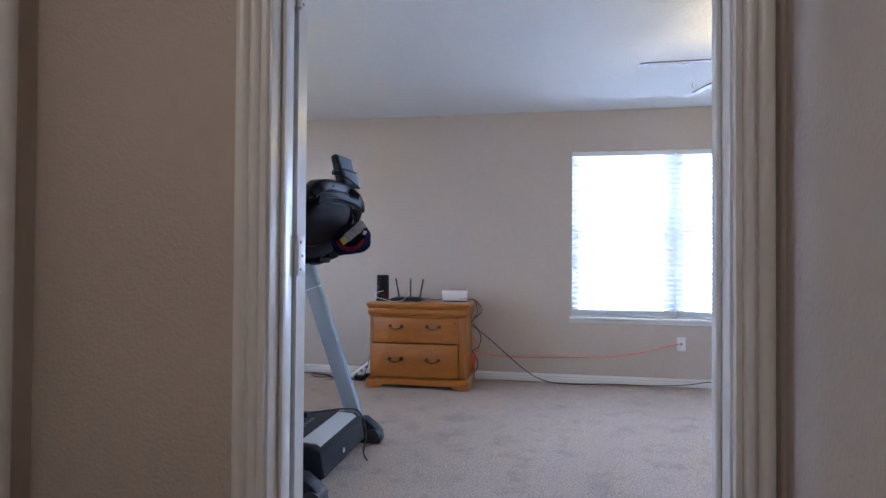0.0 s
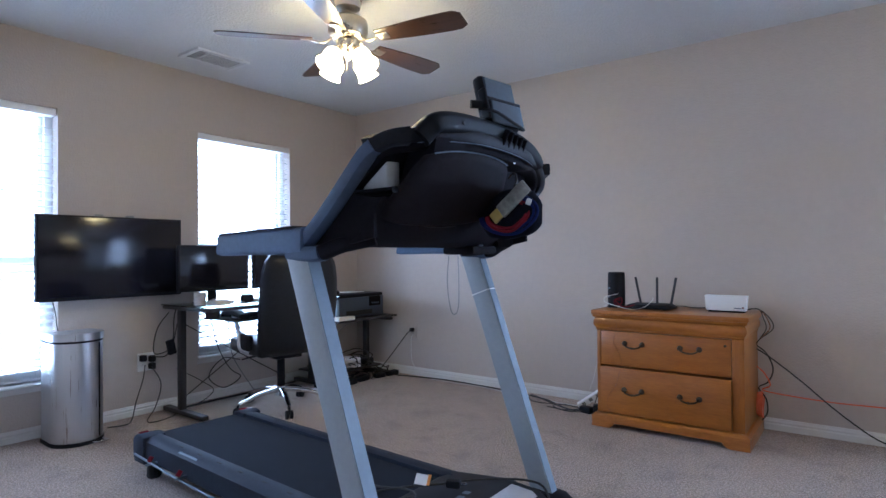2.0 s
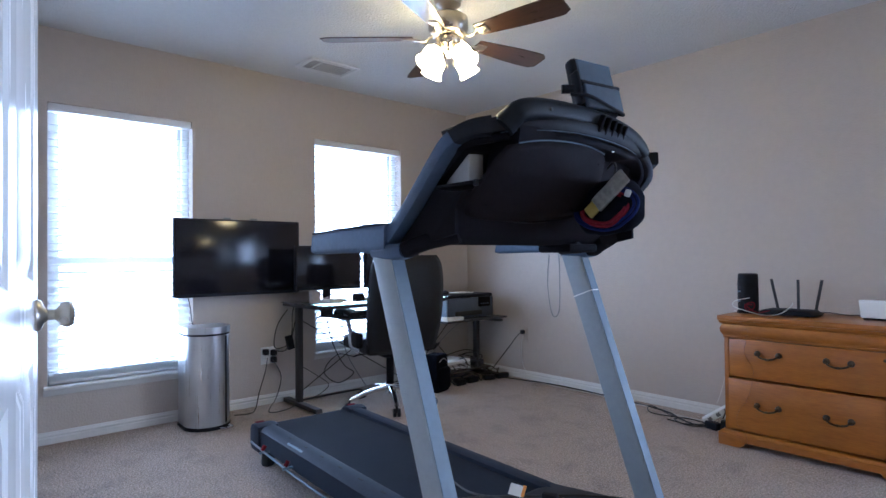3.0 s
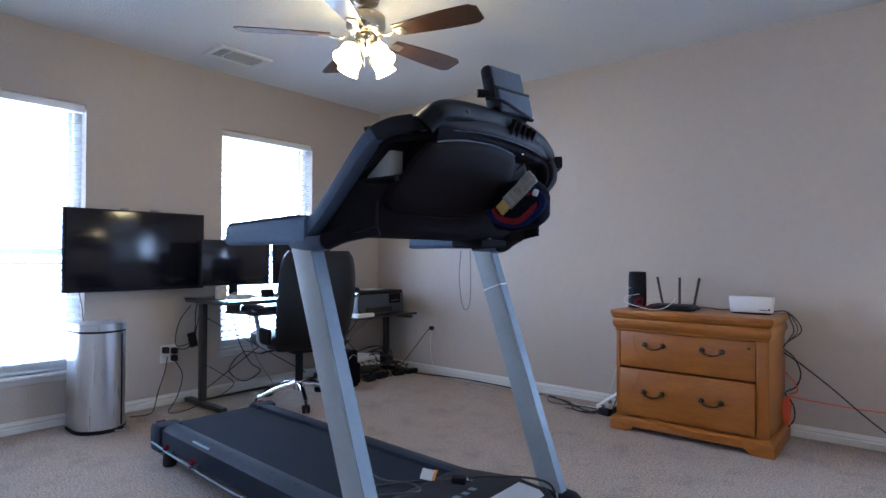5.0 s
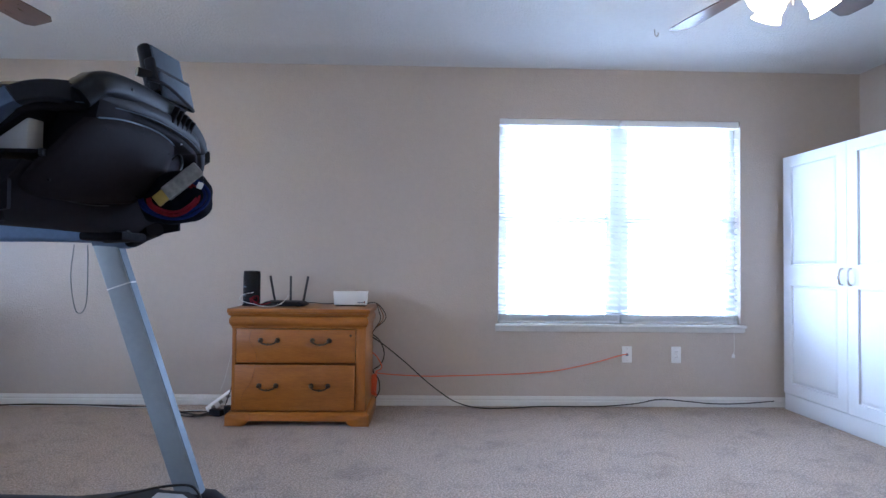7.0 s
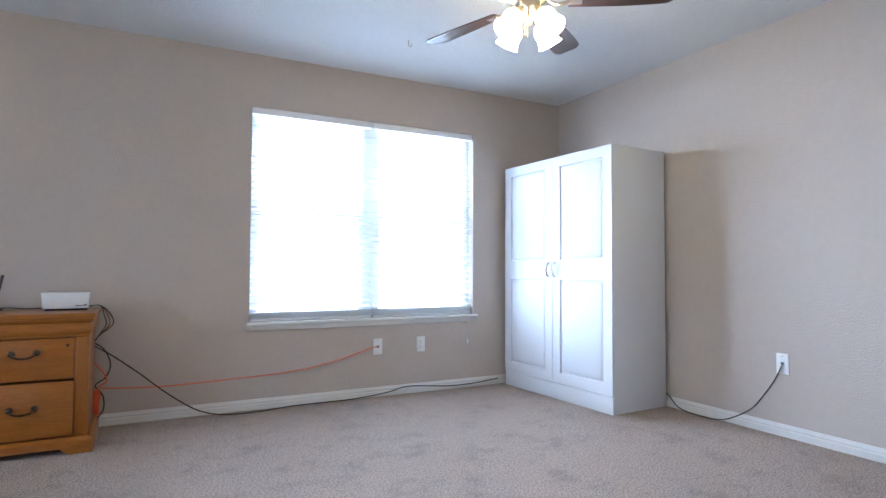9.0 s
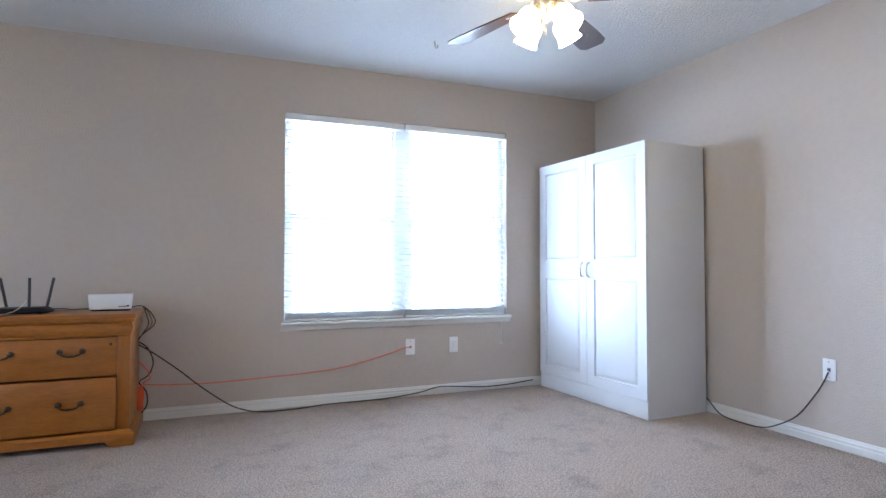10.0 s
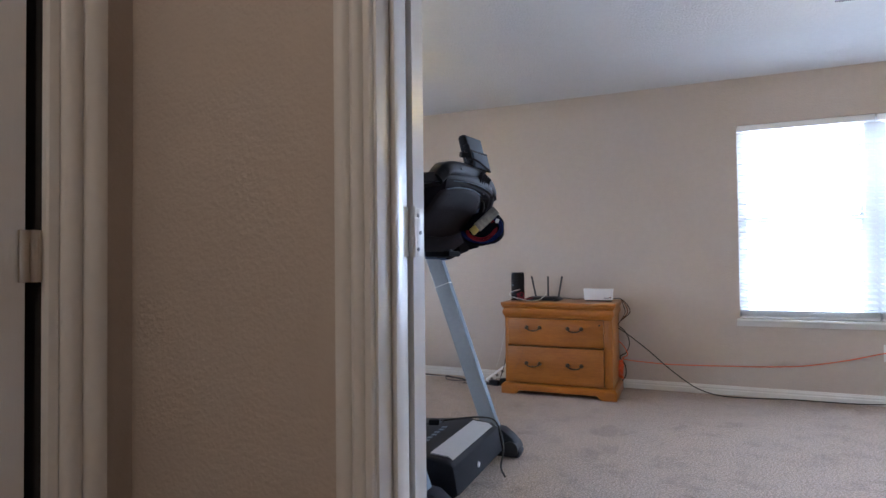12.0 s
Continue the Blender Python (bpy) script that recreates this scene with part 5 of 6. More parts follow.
# ---- ceiling ----
def ceiling_fan(x, y, rz, lights):
    root = thing("ceiling_fan", (x, y, TOP), "five-blade ceiling fan with four lit glass shades", "ceiling fan", rz, group="ceiling fans")
    z = lambda v: v - TOP
    part("canopy", lathe(B(), [(0.075, z(2.4395)), (0.075, z(2.425)), (0.066, z(2.395)), (0.040, z(2.378)), (0.016, z(2.372))], 32), M_NICKEL, root)
    part("downrod", rod(B(), (0, 0, z(2.38)), (0, 0, z(2.33)), 0.015), M_NICKEL, root)
    part("motor_housing", lathe(B(), [(0.05, z(2.345)), (0.085, z(2.338)), (0.102, z(2.325)), (0.106, z(2.300)), (0.106, z(2.262)), (0.098, z(2.250)), (0.098, z(2.240)), (0.080, z(2.228)), (0.055, z(2.222))], 36), M_NICKEL, root, "brushed nickel motor housing")
    part("switch_housing", lathe(B(), [(0.055, z(2.222)), (0.062, z(2.214)), (0.060, z(2.185)), (0.045, z(2.165)), (0.030, z(2.155)), (0.020, z(2.140)), (0.012, z(2.120)), (0.003, z(2.112))], 28), M_NICKEL, root)
    blade_ob = arm_ob = None
    for i in range(5):
        if blade_ob is None:
            bm = B()
            n = 14
            up, dn = [], []
            outline = []
            for j in range(n + 1):
                t = j / n
                r = 0.185 + 0.485 * t
                w = 0.046 + 0.028 * math.sin(math.pi * min(1, t * 1.05) * 0.56)
                if t > 0.9:
                    w *= math.sqrt(max(0.0, 1 - ((t - 0.9) / 0.105) ** 2)) * 0.5 + 0.5
                outline.append((r, w))
            poly = [(r, w) for r, w in outline] + [(r, -w) for r, w in outline[::-1]]
            prism(bm, poly, "z", -0.003, 0.003)
            bmesh.ops.transform(bm, matrix=Matrix.Translation((0, 0, z(2.220))) @ Matrix.Rotation(radians(-12), 4, "X"), verts=bm.verts)
            blade_ob = part("blade", bm, M_WALNUT, root, "dark walnut blade")
            bm = B()
            sweep(bm, smooth_line([(0.085, 0, z(2.232)), (0.125, 0, z(2.203)), (0.165, 0, z(2.206)), (0.19, 0, z(2.214))], 4), rounded(0.026, 0.010, 0.004))
            box(bm, (0.215, 0, z(2.2135)), (0.065, 0.050, 0.008), 0.003, rot=(-12, 0, 0))
            arm_ob = part("blade_arm", bm, M_NICKEL, root, "ornate nickel blade arm")
        else:
            again(blade_ob, root, rot=(0, 0, 72 * i))
            again(arm_ob, root, rot=(0, 0, 72 * i))
    for i in range(4):
        a = radians(lights + 90 * i - rz)
        m = Matrix.Rotation(a, 4, "Z") @ Matrix.Translation((0.055, 0, z(2.178))) @ Matrix.Rotation(radians(180 - 38), 4, "Y")
        arm = part("lamp_arm", lathe(B(), [(0.012, -0.02), (0.012, 0.015), (0.022, 0.022), (0.026, 0.035), (0.024, 0.045)], 18, m=m), M_NICKEL, root, "nickel lamp holder")
        part("shade", lathe(B(), [(0.024, 0.042), (0.034, 0.050), (0.048, 0.070), (0.050, 0.090), (0.047, 0.115), (0.052, 0.140), (0.060, 0.155), (0.056, 0.153), (0.045, 0.138), (0.002, 0.120)], 24, m=m), M_SHADE, root, "glowing frosted glass shade")
    for dx in (-0.018, 0.02):
        part("pull_chain", rod(B(), (dx, 0.012, z(2.16)), (dx, 0.012, z(2.065)), 0.0009, n=6), M_NICKEL, root)
    return root


ceiling_fan(-1.845, 3.72, 12, -2)
ceiling_fan(1.655, 3.66, 34, 10)

vent = thing("ceiling_vent", (-3.225, 3.79, TOP), "white louvred air vent on the ceiling", "vent")
# Near-black sheet paints the duct's shade between the louvres.
part("backing", span(B(), (-0.10, -0.165, -0.004), (0.10, 0.165, -0.0005)), M_GAP_SHADE, vent, "dark sheet painted as the duct's shade")
for a, b in (((-0.128, -0.195), (0.128, -0.160)), ((-0.128, 0.160), (0.128, 0.195)), ((-0.128, -0.1595), (-0.098, 0.1595)), ((0.098, -0.1595), (0.128, 0.1595))):
    part("frame", span(B(), (*a, -0.016), (*b, -0.0008), 0.004), M_VENT, vent)
part("divider", span(B(), (-0.0975, -0.092, -0.012), (0.0975, -0.084, -0.004), 0.001), M_VENT, vent)
for i in range(4):
    part("louvre", box(B(), (0, -0.1445 + i * 0.0165, -0.0125), (0.194, 0.0055, 0.0015)), M_VENT, vent)
for i in range(11):
    part("louvre", box(B(), (-0.086 + i * 0.0172, 0.038, -0.0115), (0.0095, 0.240, 0.0018), rot=(0, 10, 0)), M_VENT, vent)

hook = thing("ceiling_hook", (1.56, 4.83, TOP), "small white hook screwed into the ceiling", "hook")
part("stem", rod(B(), (0, 0, -0.0005), (0, 0, -0.03), 0.0035, n=10), M_NICKEL, hook)
part("bend", cord(B(), [(0, 0, -0.03), (0.012, 0, -0.042), (0.022, 0, -0.03), (0.02, 0, -0.018)], 0.003), M_NICKEL, hook)


# ---- television, bin, desk corner ----
tv = thing("television", (-3.60, 3.276, 1.075), "black flat television on a wall bracket, switched off", "television")
part("casing", box(B(), (0.045, 0, 0), (0.035, 0.885, 0.525), 0.006), M_BLACK, tv)
part("screen", box(B(), (0.0635, 0, 0.006), (0.003, 0.862, 0.492), 0.001), M_SCREEN, tv, "glossy dark screen")
part("back_box", box(B(), (0.010, 0, -0.04), (0.035, 0.55, 0.32), 0.008), M_BLACK_MATT, tv)
part("wall_bracket", box(B(), (-0.022, 0, 0), (0.032, 0.30, 0.22), 0.004), M_BLACK_STEEL, tv)
for y in (-0.09, 0.10):
    part("clip", box(B(), (0.040, y, 0.2685), (0.03, 0.045, 0.014), 0.003), M_CORD_GREY, tv, "small grey clip on the top edge")

binn = thing("pedal_bin", (-3.40, 2.985, 0), "tall stainless steel pedal bin", "bin")
def d_shape(r, flat, n=24):
    pts = [(r * math.cos(radians(-90 + 180 * i / n)) + 0.02, r * math.sin(radians(-90 + 180 * i / n))) for i in range(n + 1)]
    return pts + [(-flat, r * 0.98), (-flat, -r * 0.98)]
part("body", prism(B(), d_shape(0.138, 0.105), "z", 0.022, 0.585, 0.004), M_STEEL, binn, "brushed steel body")
part("base_ring", prism(B(), d_shape(0.142, 0.108), "z", 0.0, 0.0215, 0.004), M_BLACK, binn)
part("collar", prism(B(), d_shape(0.136, 0.104), "z", 0.5855, 0.598), M_BLACK, binn)
part("lid", prism(B(), d_shape(0.143, 0.112), "z", 0.5985, 0.640, 0.010), M_STEEL, binn, "curved steel lid")
part("pedal", sweep(B(), smooth_line([(0.10, 0.03, 0.012), (0.185, 0.045, 0.012), (0.200, 0.07, 0.014), (0.185, 0.10, 0.012), (0.11, 0.10, 0.012)], 4), rounded(0.022, 0.008, 0.003)), M_CHROME, binn, "steel foot pedal")
part("seam", box(B(), (0.1305, 0.083, 0.304), (0.004, 0.012, 0.55), rot=(0, 0, 37)), M_BLACK, binn, "fold seam")


def desk():
    o = (-3.32, 4.5, 0)
    root = thing("computer_desk", o, "black steel desk with glass top and printer shelf", "desk")

    def p(name, bm, mat=M_BLACK_STEEL, label="", parent=root):
        return part(name, bm, mat, parent, label, o)
    x0, x1 = -3.59, -3.06
    for y, z in ((3.63, 0.735), (5.40, 0.517)):
        p("foot_bar", span(B(), (x0 + 0.01, y - 0.025, 0.012), (x1 - 0.03, y + 0.025, 0.042), 0.004))
        p("leg", span(B(), (-3.40, y - 0.020, 0.043), (-3.35, y + 0.020, z - 0.02), 0.004))
        p("top_bar", span(B(), (x0, y - 0.022, z - 0.0195), (x1, y + 0.022, z + 0.004), 0.004))
    p("leg", span(B(), (-3.40, 4.735, 0.043), (-3.36, 4.775, 0.735), 0.004))
    p("foot_bar", span(B(), (x0 + 0.01, 4.73, 0.012), (-3.15, 4.78, 0.042), 0.004))
    for x in (x0 + 0.012, x1 - 0.012):
        p("rail", span(B(), (x - 0.012, 3.655, 0.713), (x + 0.012, 4.75, 0.737), 0.003))
    glass = p("glass_top", span(B(), (x0 - 0.005, 3.60, 0.7395), (x1 + 0.01, 4.77, 0.7475), 0.002), M_DESK_GLASS, "green-edged glass top")
    p("keyboard_tray", span(B(), (-3.36, 3.78, 0.640), (-2.99, 4.52, 0.655), 0.003), M_BLACK_STEEL, "pull-out keyboard tray")
    for y in (3.80, 4.50):
        p("tray_bracket", span(B(), (-3.36, y - 0.008, 0.6555), (-3.20, y + 0.008, 0.7125), 0.002))
    p("printer_shelf", span(B(), (x0, 4.79, 0.522), (x1 - 0.02, 5.50, 0.538), 0.003), M_BLACK_STEEL, "lower black printer shelf")
    p("low_shelf", span(B(), (x0, 4.79, 0.090), (x1 - 0.10, 5.37, 0.105), 0.003))
    for a, b in (((-3.585, 3.75, 0.06), (-3.585, 4.65, 0.60)), ((-3.585, 4.65, 0.06), (-3.585, 3.75, 0.60)), ((-3.58, 4.85, 0.08), (-3.58, 5.30, 0.52)), ((-3.58, 5.30, 0.08), (-3.58, 4.85, 0.52))):
        p("cross_brace", rod(B(), a, b, 0.004, n=8), M_BLACK_STEEL)
    return root


desk()


def monitor(y, w, label, rz):
    root = thing("monitor", (-3.36, y, 0.7480), label, "monitor", rz)
    part("panel", box(B(), (0, 0, 0.248), (0.030, w, 0.320), 0.005), M_BLACK, root)
    part("screen", box(B(), (0.0155, 0, 0.250), (0.002, w - 0.024, 0.292), 0.0005), M_SCREEN, root, "dark switched-off screen")
    part("neck", box(B(), (-0.03, 0, 0.10), (0.025, 0.06, 0.18), 0.004), M_BLACK, root)
    part("stand", box(B(), (-0.01, 0, 0.006), (0.17, 0.23, 0.012), 0.005), M_BLACK, root)


monitor(3.862, 0.545, "black desk monitor on a stand, switched off", 0)
monitor(4.445, 0.58, "wide black desk monitor behind the chair", 6)

kb = thing("keyboard", (-3.13, 4.10, 0.6555), "black computer keyboard on the tray", "keyboard", 90)
part("case", box(B(), (0, 0, 0.009), (0.44, 0.14, 0.018), 0.004), M_BLACK, kb)
for r in range(5):
    for c in range(15):
        part("key", box(B(), (-0.196 + c * 0.028, -0.052 + r * 0.026, 0.021), (0.023, 0.021, 0.007), 0.002, 1), M_BLACK_MATT, kb) if (r, c) == (0, 0) else None
_key = [c for c in kb.children if c.name.startswith("key")][0]
for r in range(5):
    for c in range(15):
        if (r, c) != (0, 0):
            again(_key, kb, loc=(c * 0.028, r * 0.026, 0))

solo("paper_stack", box(B(), (-3.20, 4.22, 0.757), (0.21, 0.29, 0.018), 0.001, rot=(0, 0, 8)), M_PAPER, "loose white papers on the glass desk", "paper", (-3.20, 4.22, 0.748))
solo("notebook", box(B(), (-3.15, 4.46, 0.757), (0.16, 0.22, 0.018), 0.003, rot=(0, 0, -14)), M_BAG, "dark closed notebook on the desk", "notebook", (-3.15, 4.46, 0.748))
solo("coffee_mug", lathe(B(), [(0.032, 0), (0.038, 0.005), (0.040, 0.085), (0.036, 0.085), (0.034, 0.01), (0.002, 0.008)], 20, (-3.25, 3.69, 0.748)), M_CARDBOARD, "stoneware mug at the end of the desk", "mug", (-3.25, 3.69, 0.748))
solo("desk_box", box(B(), (-3.17, 3.78, 0.763), (0.10, 0.13, 0.03), 0.004, rot=(0, 0, 12)), M_PAPER, "small white box on the desk", "box", (-3.17, 3.78, 0.748))
solo("webcam", box(B(), (-3.20, 4.02, 0.775), (0.05, 0.09, 0.054), 0.014), M_BLACK, "small black device on the desk", "device", (-3.20, 4.02, 0.748))
bm = B()
cord(bm, [(-3.10, 3.64, 0.775), (-3.08, 3.72, 0.80), (-3.09, 3.85, 0.765), (-3.14, 3.95, 0.757), (-3.22, 4.0, 0.755)], 0.003)
solo("desk_cable", bm, M_CORD_WHITE, "white cable curling over the desk", "cable", (-3.10, 3.64, 0.75))

printer = thing("printer", (-3.32, 5.10, 0.5385), "black and grey inkjet printer on the shelf", "printer")
part("body", box(B(), (0, 0.02, 0.085), (0.36, 0.50, 0.155), 0.010), M_PRINTER, printer)
part("side_cover", box(B(), (0.0, -0.235, 0.088), (0.33, 0.016, 0.13), 0.004), M_PALE, printer, "pale blue-grey side cover")
part("scanner_lid", box(B(), (0, 0.02, 0.175), (0.35, 0.49, 0.028), 0.008), M_BLACK, printer)
part("control_panel", box(B(), (0.183, 0.16, 0.125), (0.012, 0.13, 0.075), 0.004), M_BLACK_MATT, printer, "tilted control panel")
part("output_tray", box(B(), (0.186, -0.02, 0.045), (0.02, 0.28, 0.035), 0.004), M_RUBBER, printer, "dark output tray")
for i in range(4):
    part("button", box(B(), (0.1905, 0.12 + i * 0.025, 0.11), (0.004, 0.010, 0.010), 0.002), M_GREY_PL, printer)
part("feet", box(B(), (0, 0.02, 0.005), (0.30, 0.40, 0.010)), M_RUBBER, printer)
printer.scale = (1.0, 1.06, 1.10)
solo("mouse", lathe(B(), [(0.030, 0), (0.033, 0.010), (0.026, 0.024), (0.010, 0.031), (0.002, 0.032)], 18, (-3.30, 4.96, 0.7470)), M_BLACK, "small black puck on the printer lid", "device", (-3.30, 4.96, 0.7470))
solo("paper_stack", box(B(), (-3.36, 5.18, 0.7490), (0.15, 0.21, 0.004)), M_PAPER, "white sheet on the printer lid", "paper", (-3.36, 5.18, 0.7470))
solo("paper_stack", box(B(), (-3.14, 4.88, 0.5535), (0.12, 0.18, 0.030), 0.002), M_PAPER, "stack of paper beside the printer", "paper", (-3.14, 4.88, 0.5385))
for i, m in enumerate((M_PAPER, M_CARDBOARD, M_PAPER)):
    solo("book", box(B(), (-3.32, 5.02, 0.1175 + i * 0.0245), (0.22, 0.29, 0.024), 0.002, rot=(0, 0, 5 * i - 6)), m, "flat magazine on the low shelf", "book", (-3.32, 5.02, 0.1055 + i * 0.0245), group="books on the low shelf")

pack = thing("backpack", (-3.11, 4.68, 0), "dark navy backpack standing on the carpet", "backpack", 15)
bm = B()
bmesh.ops.create_cube(bm, size=1.0, matrix=Matrix.LocRotScale((0, 0, 0.145), None, (0.14, 0.155, 0.29)))
bmesh.ops.subdivide_edges(bm, edges=bm.edges, cuts=5, use_grid_fill=True)
for v in bm.verts:
    k = (abs(v.co.x) / 0.095) ** 4 * (abs(v.co.y) / 0.12) ** 4
    v.co.x *= 1 - 0.18 * k - 0.25 * max(0, v.co.z - 0.24) / 0.1
    v.co.y *= 1 - 0.15 * k - 0.20 * max(0, v.co.z - 0.24) / 0.1
    v.co += Vector((0.012, 0.012, 0.0)) * noise.noise(v.co * 9)
part("body", bm, M_BAG, pack, angle=80)
part("pocket", box(B(), (0.088, 0, 0.11), (0.05, 0.13, 0.17), 0.022, 3), M_BAG, pack)
part("strap", cord(B(), [(-0.05, 0.04, 0.32), (0.0, 0.05, 0.37), (0.03, 0.0, 0.375), (0.0, -0.05, 0.36), (-0.05, -0.04, 0.32)], 0.010), M_RUBBER, pack)
part("zip", cord(B(), [(0.074, -0.055, 0.235), (0.076, 0, 0.262), (0.074, 0.055, 0.235)], 0.004), M_CHROME, pack, "pale zip line")
solo("white_adapter", box(B(), (-3.12, 4.56, 0.018), (0.06, 0.06, 0.036), 0.006), M_WHITE_PL, "white adapter on the carpet under the desk", "adapter", (-3.12, 4.56, 0))


def office_chair():
    root = thing("office_chair", (-2.985, 4.145, 0), "high-backed black leather office chair with chrome base", "office chair", 168)
    # local x points where the chair faces
    for i in range(5):
        a = radians(72 * i + 20)
        c, s = math.cos(a), math.sin(a)
        arm = part("base_arm", sweep(B(), smooth_line([(0.03 * c, 0.03 * s, 0.135), (0.16 * c, 0.16 * s, 0.120), (0.31 * c, 0.31 * s, 0.078)], 4), lambda t: rounded(0.045 - 0.015 * t, 0.034 - 0.012 * t, 0.009)), M_CHROME, root, "polished chrome leg")
        bm = B()
        q = Vector((0.315 * c, 0.315 * s, 0.0))
        for d in (-0.014, 0.014):
            n = Vector((-s, c, 0)) * d
            rod(bm, q + n + Vector((-s, c, 0)) * -0.009 + Vector((0, 0, 0.028)), q + n + Vector((-s, c, 0)) * 0.009 + Vector((0, 0, 0.028)), 0.028, n=18)
        rod(bm, q + Vector((0, 0, 0.03)), q + Vector((0, 0, 0.075)), 0.008)
        part("caster", bm, M_BLACK, arm, "twin-wheel black caster")
    part("hub", rod(B(), (0, 0, 0.095), (0, 0, 0.16), 0.042, 0.034, 20), M_CHROME, root)
    part("gas_column", rod(B(), (0, 0, 0.16), (0, 0, 0.37), 0.027, n=18), M_BLACK, root)
    part("tilt_plate", box(B(), (0, 0, 0.385), (0.26, 0.20, 0.035), 0.008), M_BLACK, root)
    part("tilt_lever", cord(B(), [(0.0, 0.09, 0.385), (0.0, 0.22, 0.385), (0.0, 0.28, 0.375)], 0.006), M_BLACK, root)
    bm = B()
    bmesh.ops.create_cube(bm, size=1.0, matrix=Matrix.LocRotScale((0.03, 0, 0.455), None, (0.52, 0.52, 0.105)))
    bmesh.ops.bevel(bm, geom=bm.edges, offset=0.045, segments=4, profile=0.6, affect="EDGES")
    part("seat", bm, M_LEATHER, root, "padded black leather seat", angle=80)
    # tall back as a padded shell
    bm = B()
    nz, ny = 16, 10
    def pt(side, i, j):
        t, u = i / nz, -1 + 2 * j / ny
        z = 0.42 + 0.66 * t
        half = 0.262 + 0.014 * math.sin(math.pi * t) - 0.035 * t ** 10 - 0.02 * (1 - t) ** 6
        x = -0.25 - 0.085 * t - 0.025 * math.sin(math.pi * t) + 0.05 * u * u * (1 - 0.4 * t)
        edge = (1 - abs(u) ** 5) * (1 - (2 * t - 1) ** 8)
        th = 0.022 + 0.036 * edge
        pad = 0.012 * math.cos(t * 4 * math.pi) * edge if side > 0 else 0.006 * (1 if 0.82 < t < 0.86 else 0) * -1
        return (x + side * th + pad, half * u * (1 - 0.05 * (abs(u) > 0.9) * (t > 0.95)), z)
    grid = {(s, i, j): bm.verts.new(pt(s, i, j)) for s in (-1, 1) for i in range(nz + 1) for j in range(ny + 1)}
    for s in (-1, 1):
        for i in range(nz):
            for j in range(ny):
                bm.faces.new((grid[s, i, j], grid[s, i + 1, j], grid[s, i + 1, j + 1], grid[s, i, j + 1]))
    for i in range(nz):
        for j in (0, ny):
            bm.faces.new((grid[-1, i, j], grid[-1, i + 1, j], grid[1, i + 1, j], grid[1, i, j]))
    for j in range(ny):
        for i in (0, nz):
            bm.faces.new((grid[-1, i, j], grid[-1, i, j + 1], grid[1, i, j + 1], grid[1, i, j]))
    part("backrest", bm, M_LEATHER, root, "tall black leather backrest", angle=80)
    for s in (-1, 1):
        y = s * 0.30
        arm = part("armrest_frame", sweep(B(), smooth_line([(-0.05, y * 0.85, 0.42), (-0.02, y, 0.46), (0.0, y, 0.55), (0.06, y, 0.64), (0.10, y, 0.675)], 4), rounded(0.035, 0.025, 0.008), up=(0, 1, 0)), M_SILVER_PL, root, "grey curved armrest support")
        part("arm_pad", sweep(B(), smooth_line([(-0.10, y, 0.675), (0.05, y, 0.690), (0.20, y, 0.680), (0.245, y, 0.660)], 4), rounded(0.075, 0.034, 0.014)), M_LEATHER, arm, "padded black arm")
        part("arm_bolster", box(B(), (-0.06, y * 0.93, 0.50), (0.16, 0.05, 0.11), 0.022, 3), M_BLACK, root)
    return root


office_chair()

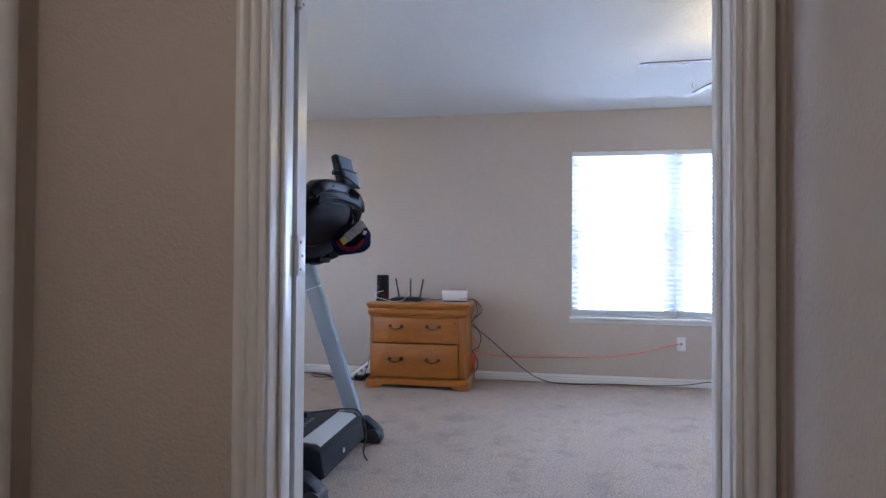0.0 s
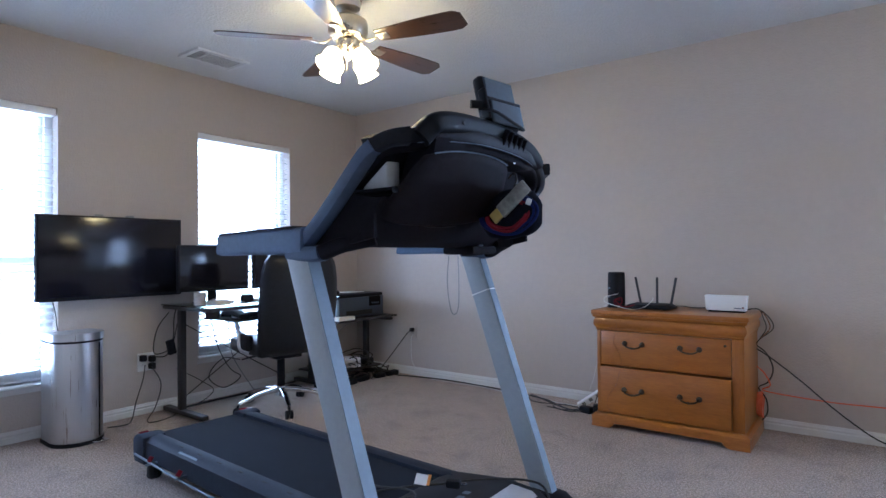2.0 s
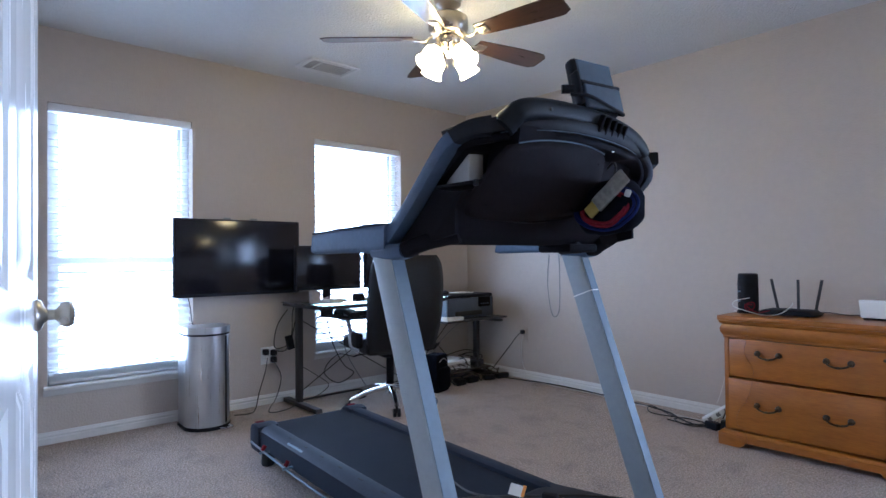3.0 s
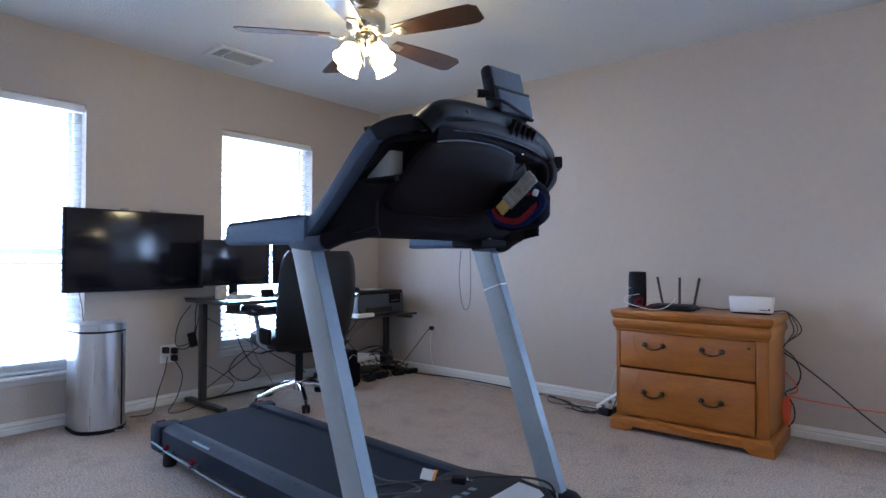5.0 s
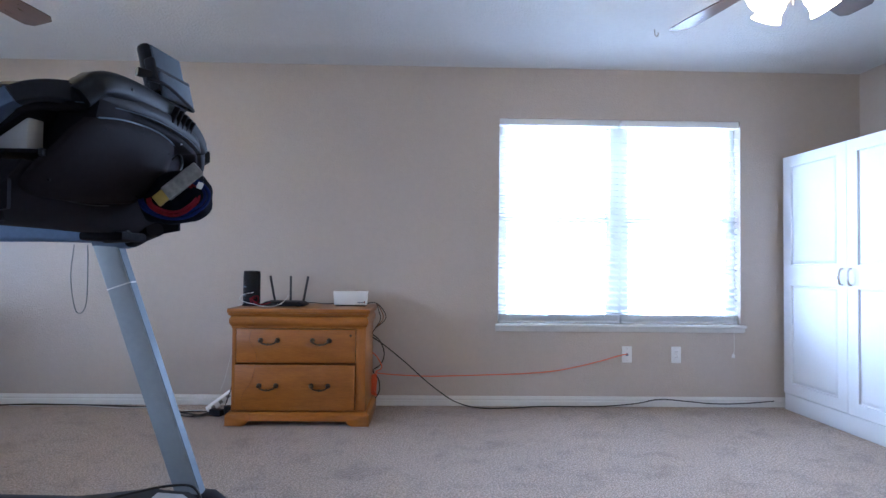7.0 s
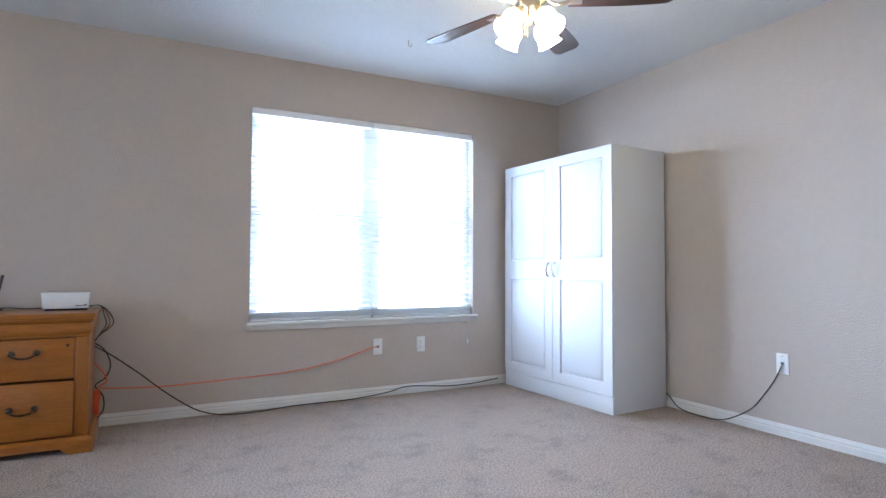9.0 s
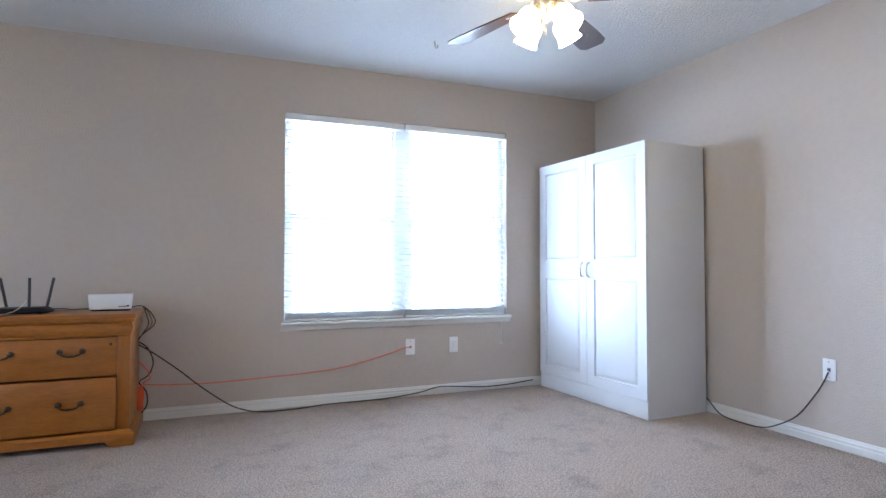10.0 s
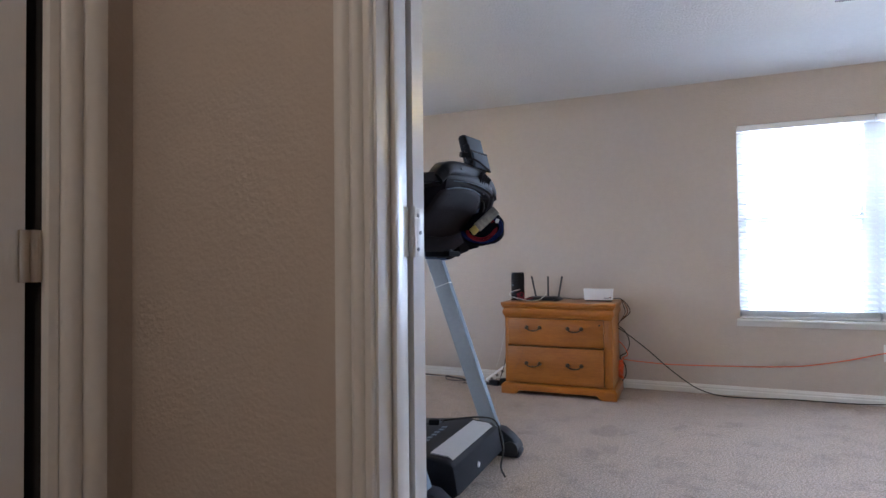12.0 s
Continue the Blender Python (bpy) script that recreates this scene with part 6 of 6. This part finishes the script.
for pts, mat, r in (
    ([(WEST + 0.045, 3.49, 0.34), (-3.52, 3.44, 0.26), (-3.53, 3.40, 0.12), (-3.50, 3.36, 0.02), (-3.45, 3.30, 0.006), (-3.48, 3.20, 0.006)], M_CORD_BLACK, 0.0035),
    ([(WEST + 0.045, 3.53, 0.33), (-3.50, 3.55, 0.22), (-3.47, 3.50, 0.08), (-3.42, 3.42, 0.010), (-3.36, 3.44, 0.006), (-3.40, 3.58, 0.006), (-3.50, 3.66, 0.010)], M_CORD_BLACK, 0.0035),
    ([(WEST + 0.05, 3.54, 0.39), (-3.52, 3.60, 0.40), (-3.47, 3.62, 0.52), (-3.42, 3.60, 0.66), (-3.44, 3.63, 0.735)], M_CORD_BLACK, 0.004),
    ([(-3.45, 3.58, 0.70), (-3.48, 3.52, 0.60), (-3.46, 3.48, 0.48), (-3.50, 3.52, 0.42), (-3.46, 3.60, 0.46), (-3.45, 3.64, 0.62)], M_CORD_BLACK, 0.0038),
    ([(-3.50, 3.66, 0.30), (-3.44, 3.80, 0.20), (-3.47, 3.92, 0.10), (-3.50, 3.80, 0.02), (-3.52, 3.66, 0.03)], M_CORD_BLACK, 0.003),
    ([(-3.56, 3.95, 0.62), (-3.50, 3.98, 0.40), (-3.46, 4.05, 0.24), (-3.48, 4.15, 0.16), (-3.50, 4.02, 0.10), (-3.50, 3.90, 0.20), (-3.48, 4.0, 0.32), (-3.44, 4.12, 0.30)], M_CORD_BLACK, 0.004),
    ([(-3.56, 4.10, 0.64), (-3.52, 4.10, 0.35), (-3.47, 4.22, 0.10), (-3.44, 4.30, 0.012), (-3.40, 4.50, 0.006), (-3.42, 4.70, 0.006)], M_CORD_GREY, 0.0035),
    ([(-3.52, 3.70, 0.012), (-3.54, 4.0, 0.010), (-3.53, 4.4, 0.010), (-3.54, 4.72, 0.012)], M_CORD_BLACK, 0.007),
    ([(-3.35, 5.30, 0.54), (-3.50, 5.20, 0.40), (-3.52, 5.06, 0.28), (-3.50, 4.95, 0.15), (-3.46, 4.86, 0.12)], M_CORD_GREY, 0.003),
    ([(-3.30, 4.86, 0.53), (-3.36, 4.84, 0.38), (-3.44, 4.92, 0.24), (-3.46, 5.05, 0.20), (-3.40, 5.20, 0.15)], M_CORD_GREY, 0.003),
    ([(-3.40, 5.20, 0.18), (-3.28, 5.24, 0.22), (-3.20, 5.30, 0.19), (-3.22, 5.22, 0.14), (-3.32, 5.15, 0.20), (-3.28, 5.32, 0.16), (-3.16, 5.34, 0.06), (-3.05, 5.42, 0.006)], M_CORD_BLACK, 0.0045),
    ([(-3.45, 5.10, 0.19), (-3.33, 5.22, 0.24), (-3.22, 5.26, 0.21), (-3.16, 5.20, 0.13), (-3.25, 5.30, 0.12), (-3.38, 5.33, 0.16)], M_CORD_BLACK, 0.0045),
):
    cable("desk_cable", pts, mat, "tangled cable under the desk", r)
solo("power_adapter", box(B(), (-3.46, 3.60, 0.46), (0.035, 0.05, 0.10), 0.006, rot=(12, 0, 0)), M_BLACK, "black power brick hanging among cables", "adapter", (-3.46, 3.60, 0.42))
solo("power_adapter", box(B(), (-3.27, 5.26, 0.128), (0.13, 0.16, 0.045), 0.008, rot=(0, 0, 20)), M_BLACK, "black power brick on the low shelf", "adapter", (-3.27, 5.26, 0.106))
solo("tv_cable", cord(B(), [(-3.57, 2.93, 0.82), (-3.58, 2.95, 0.74), (-3.585, 2.96, 0.66), (-3.58, 2.98, 0.55)], 0.003), M_CORD_BLACK, "thin black cable hanging below the television", "cable", (-3.57, 2.93, 0.80))

# Unseen dome lamp, added to give the hall its warm light.
fill_lamp = thing("hall_fill_lamp", (-0.35, 0.05, TOP), "unseen lit dome lamp added on the hall ceiling", "ceiling lamp")
part("rim", lathe(B(), [(0.16, -0.0005), (0.165, -0.012), (0.155, -0.03), (0.14, -0.032)], 36), M_NICKEL, fill_lamp)
part("dome", lathe(B(), [(0.15, -0.028), (0.148, -0.05), (0.12, -0.085), (0.06, -0.105), (0.002, -0.11)], 32), M_HALL_FILL, fill_lamp, "glowing dome of the added lamp")

rng = random.Random(7)
for k in range(9):
    cx, cy = rng.uniform(-3.30, -3.08), rng.uniform(4.95, 5.38)
    pts, a = [], rng.uniform(0, 6.28)
    z = 0.112 if cx < -3.19 and cy < 5.36 else 0.007
    for j in range(11):
        a += rng.uniform(0.5, 1.1)
        r = rng.uniform(0.04, 0.11)
        pts.append((min(cx + r * math.cos(a), -3.03), min(cy + r * math.sin(a), 5.45), z + rng.uniform(0.0, 0.075) * (0 < j < 10)))
    cable("tangled_cable", pts, M_CORD_BLACK, "black cable heaped beside the printer stand", 0.0045, 4)
for x, y, z, s in ((-3.13, 5.10, 0.0, (0.07, 0.12, 0.045)), (-3.10, 5.28, 0.0, (0.06, 0.10, 0.04)), (-3.12, 4.95, 0.0, (0.08, 0.09, 0.05)), (-3.08, 5.42, 0.0, (0.06, 0.13, 0.04))):
    solo("power_adapter", box(B(), (x, y, z + s[2] / 2), s, 0.006, rot=(0, 0, 25 * math.sin(40 * y))), M_BLACK, "black power brick on the carpet under the printer stand", "adapter", (x, y, z))
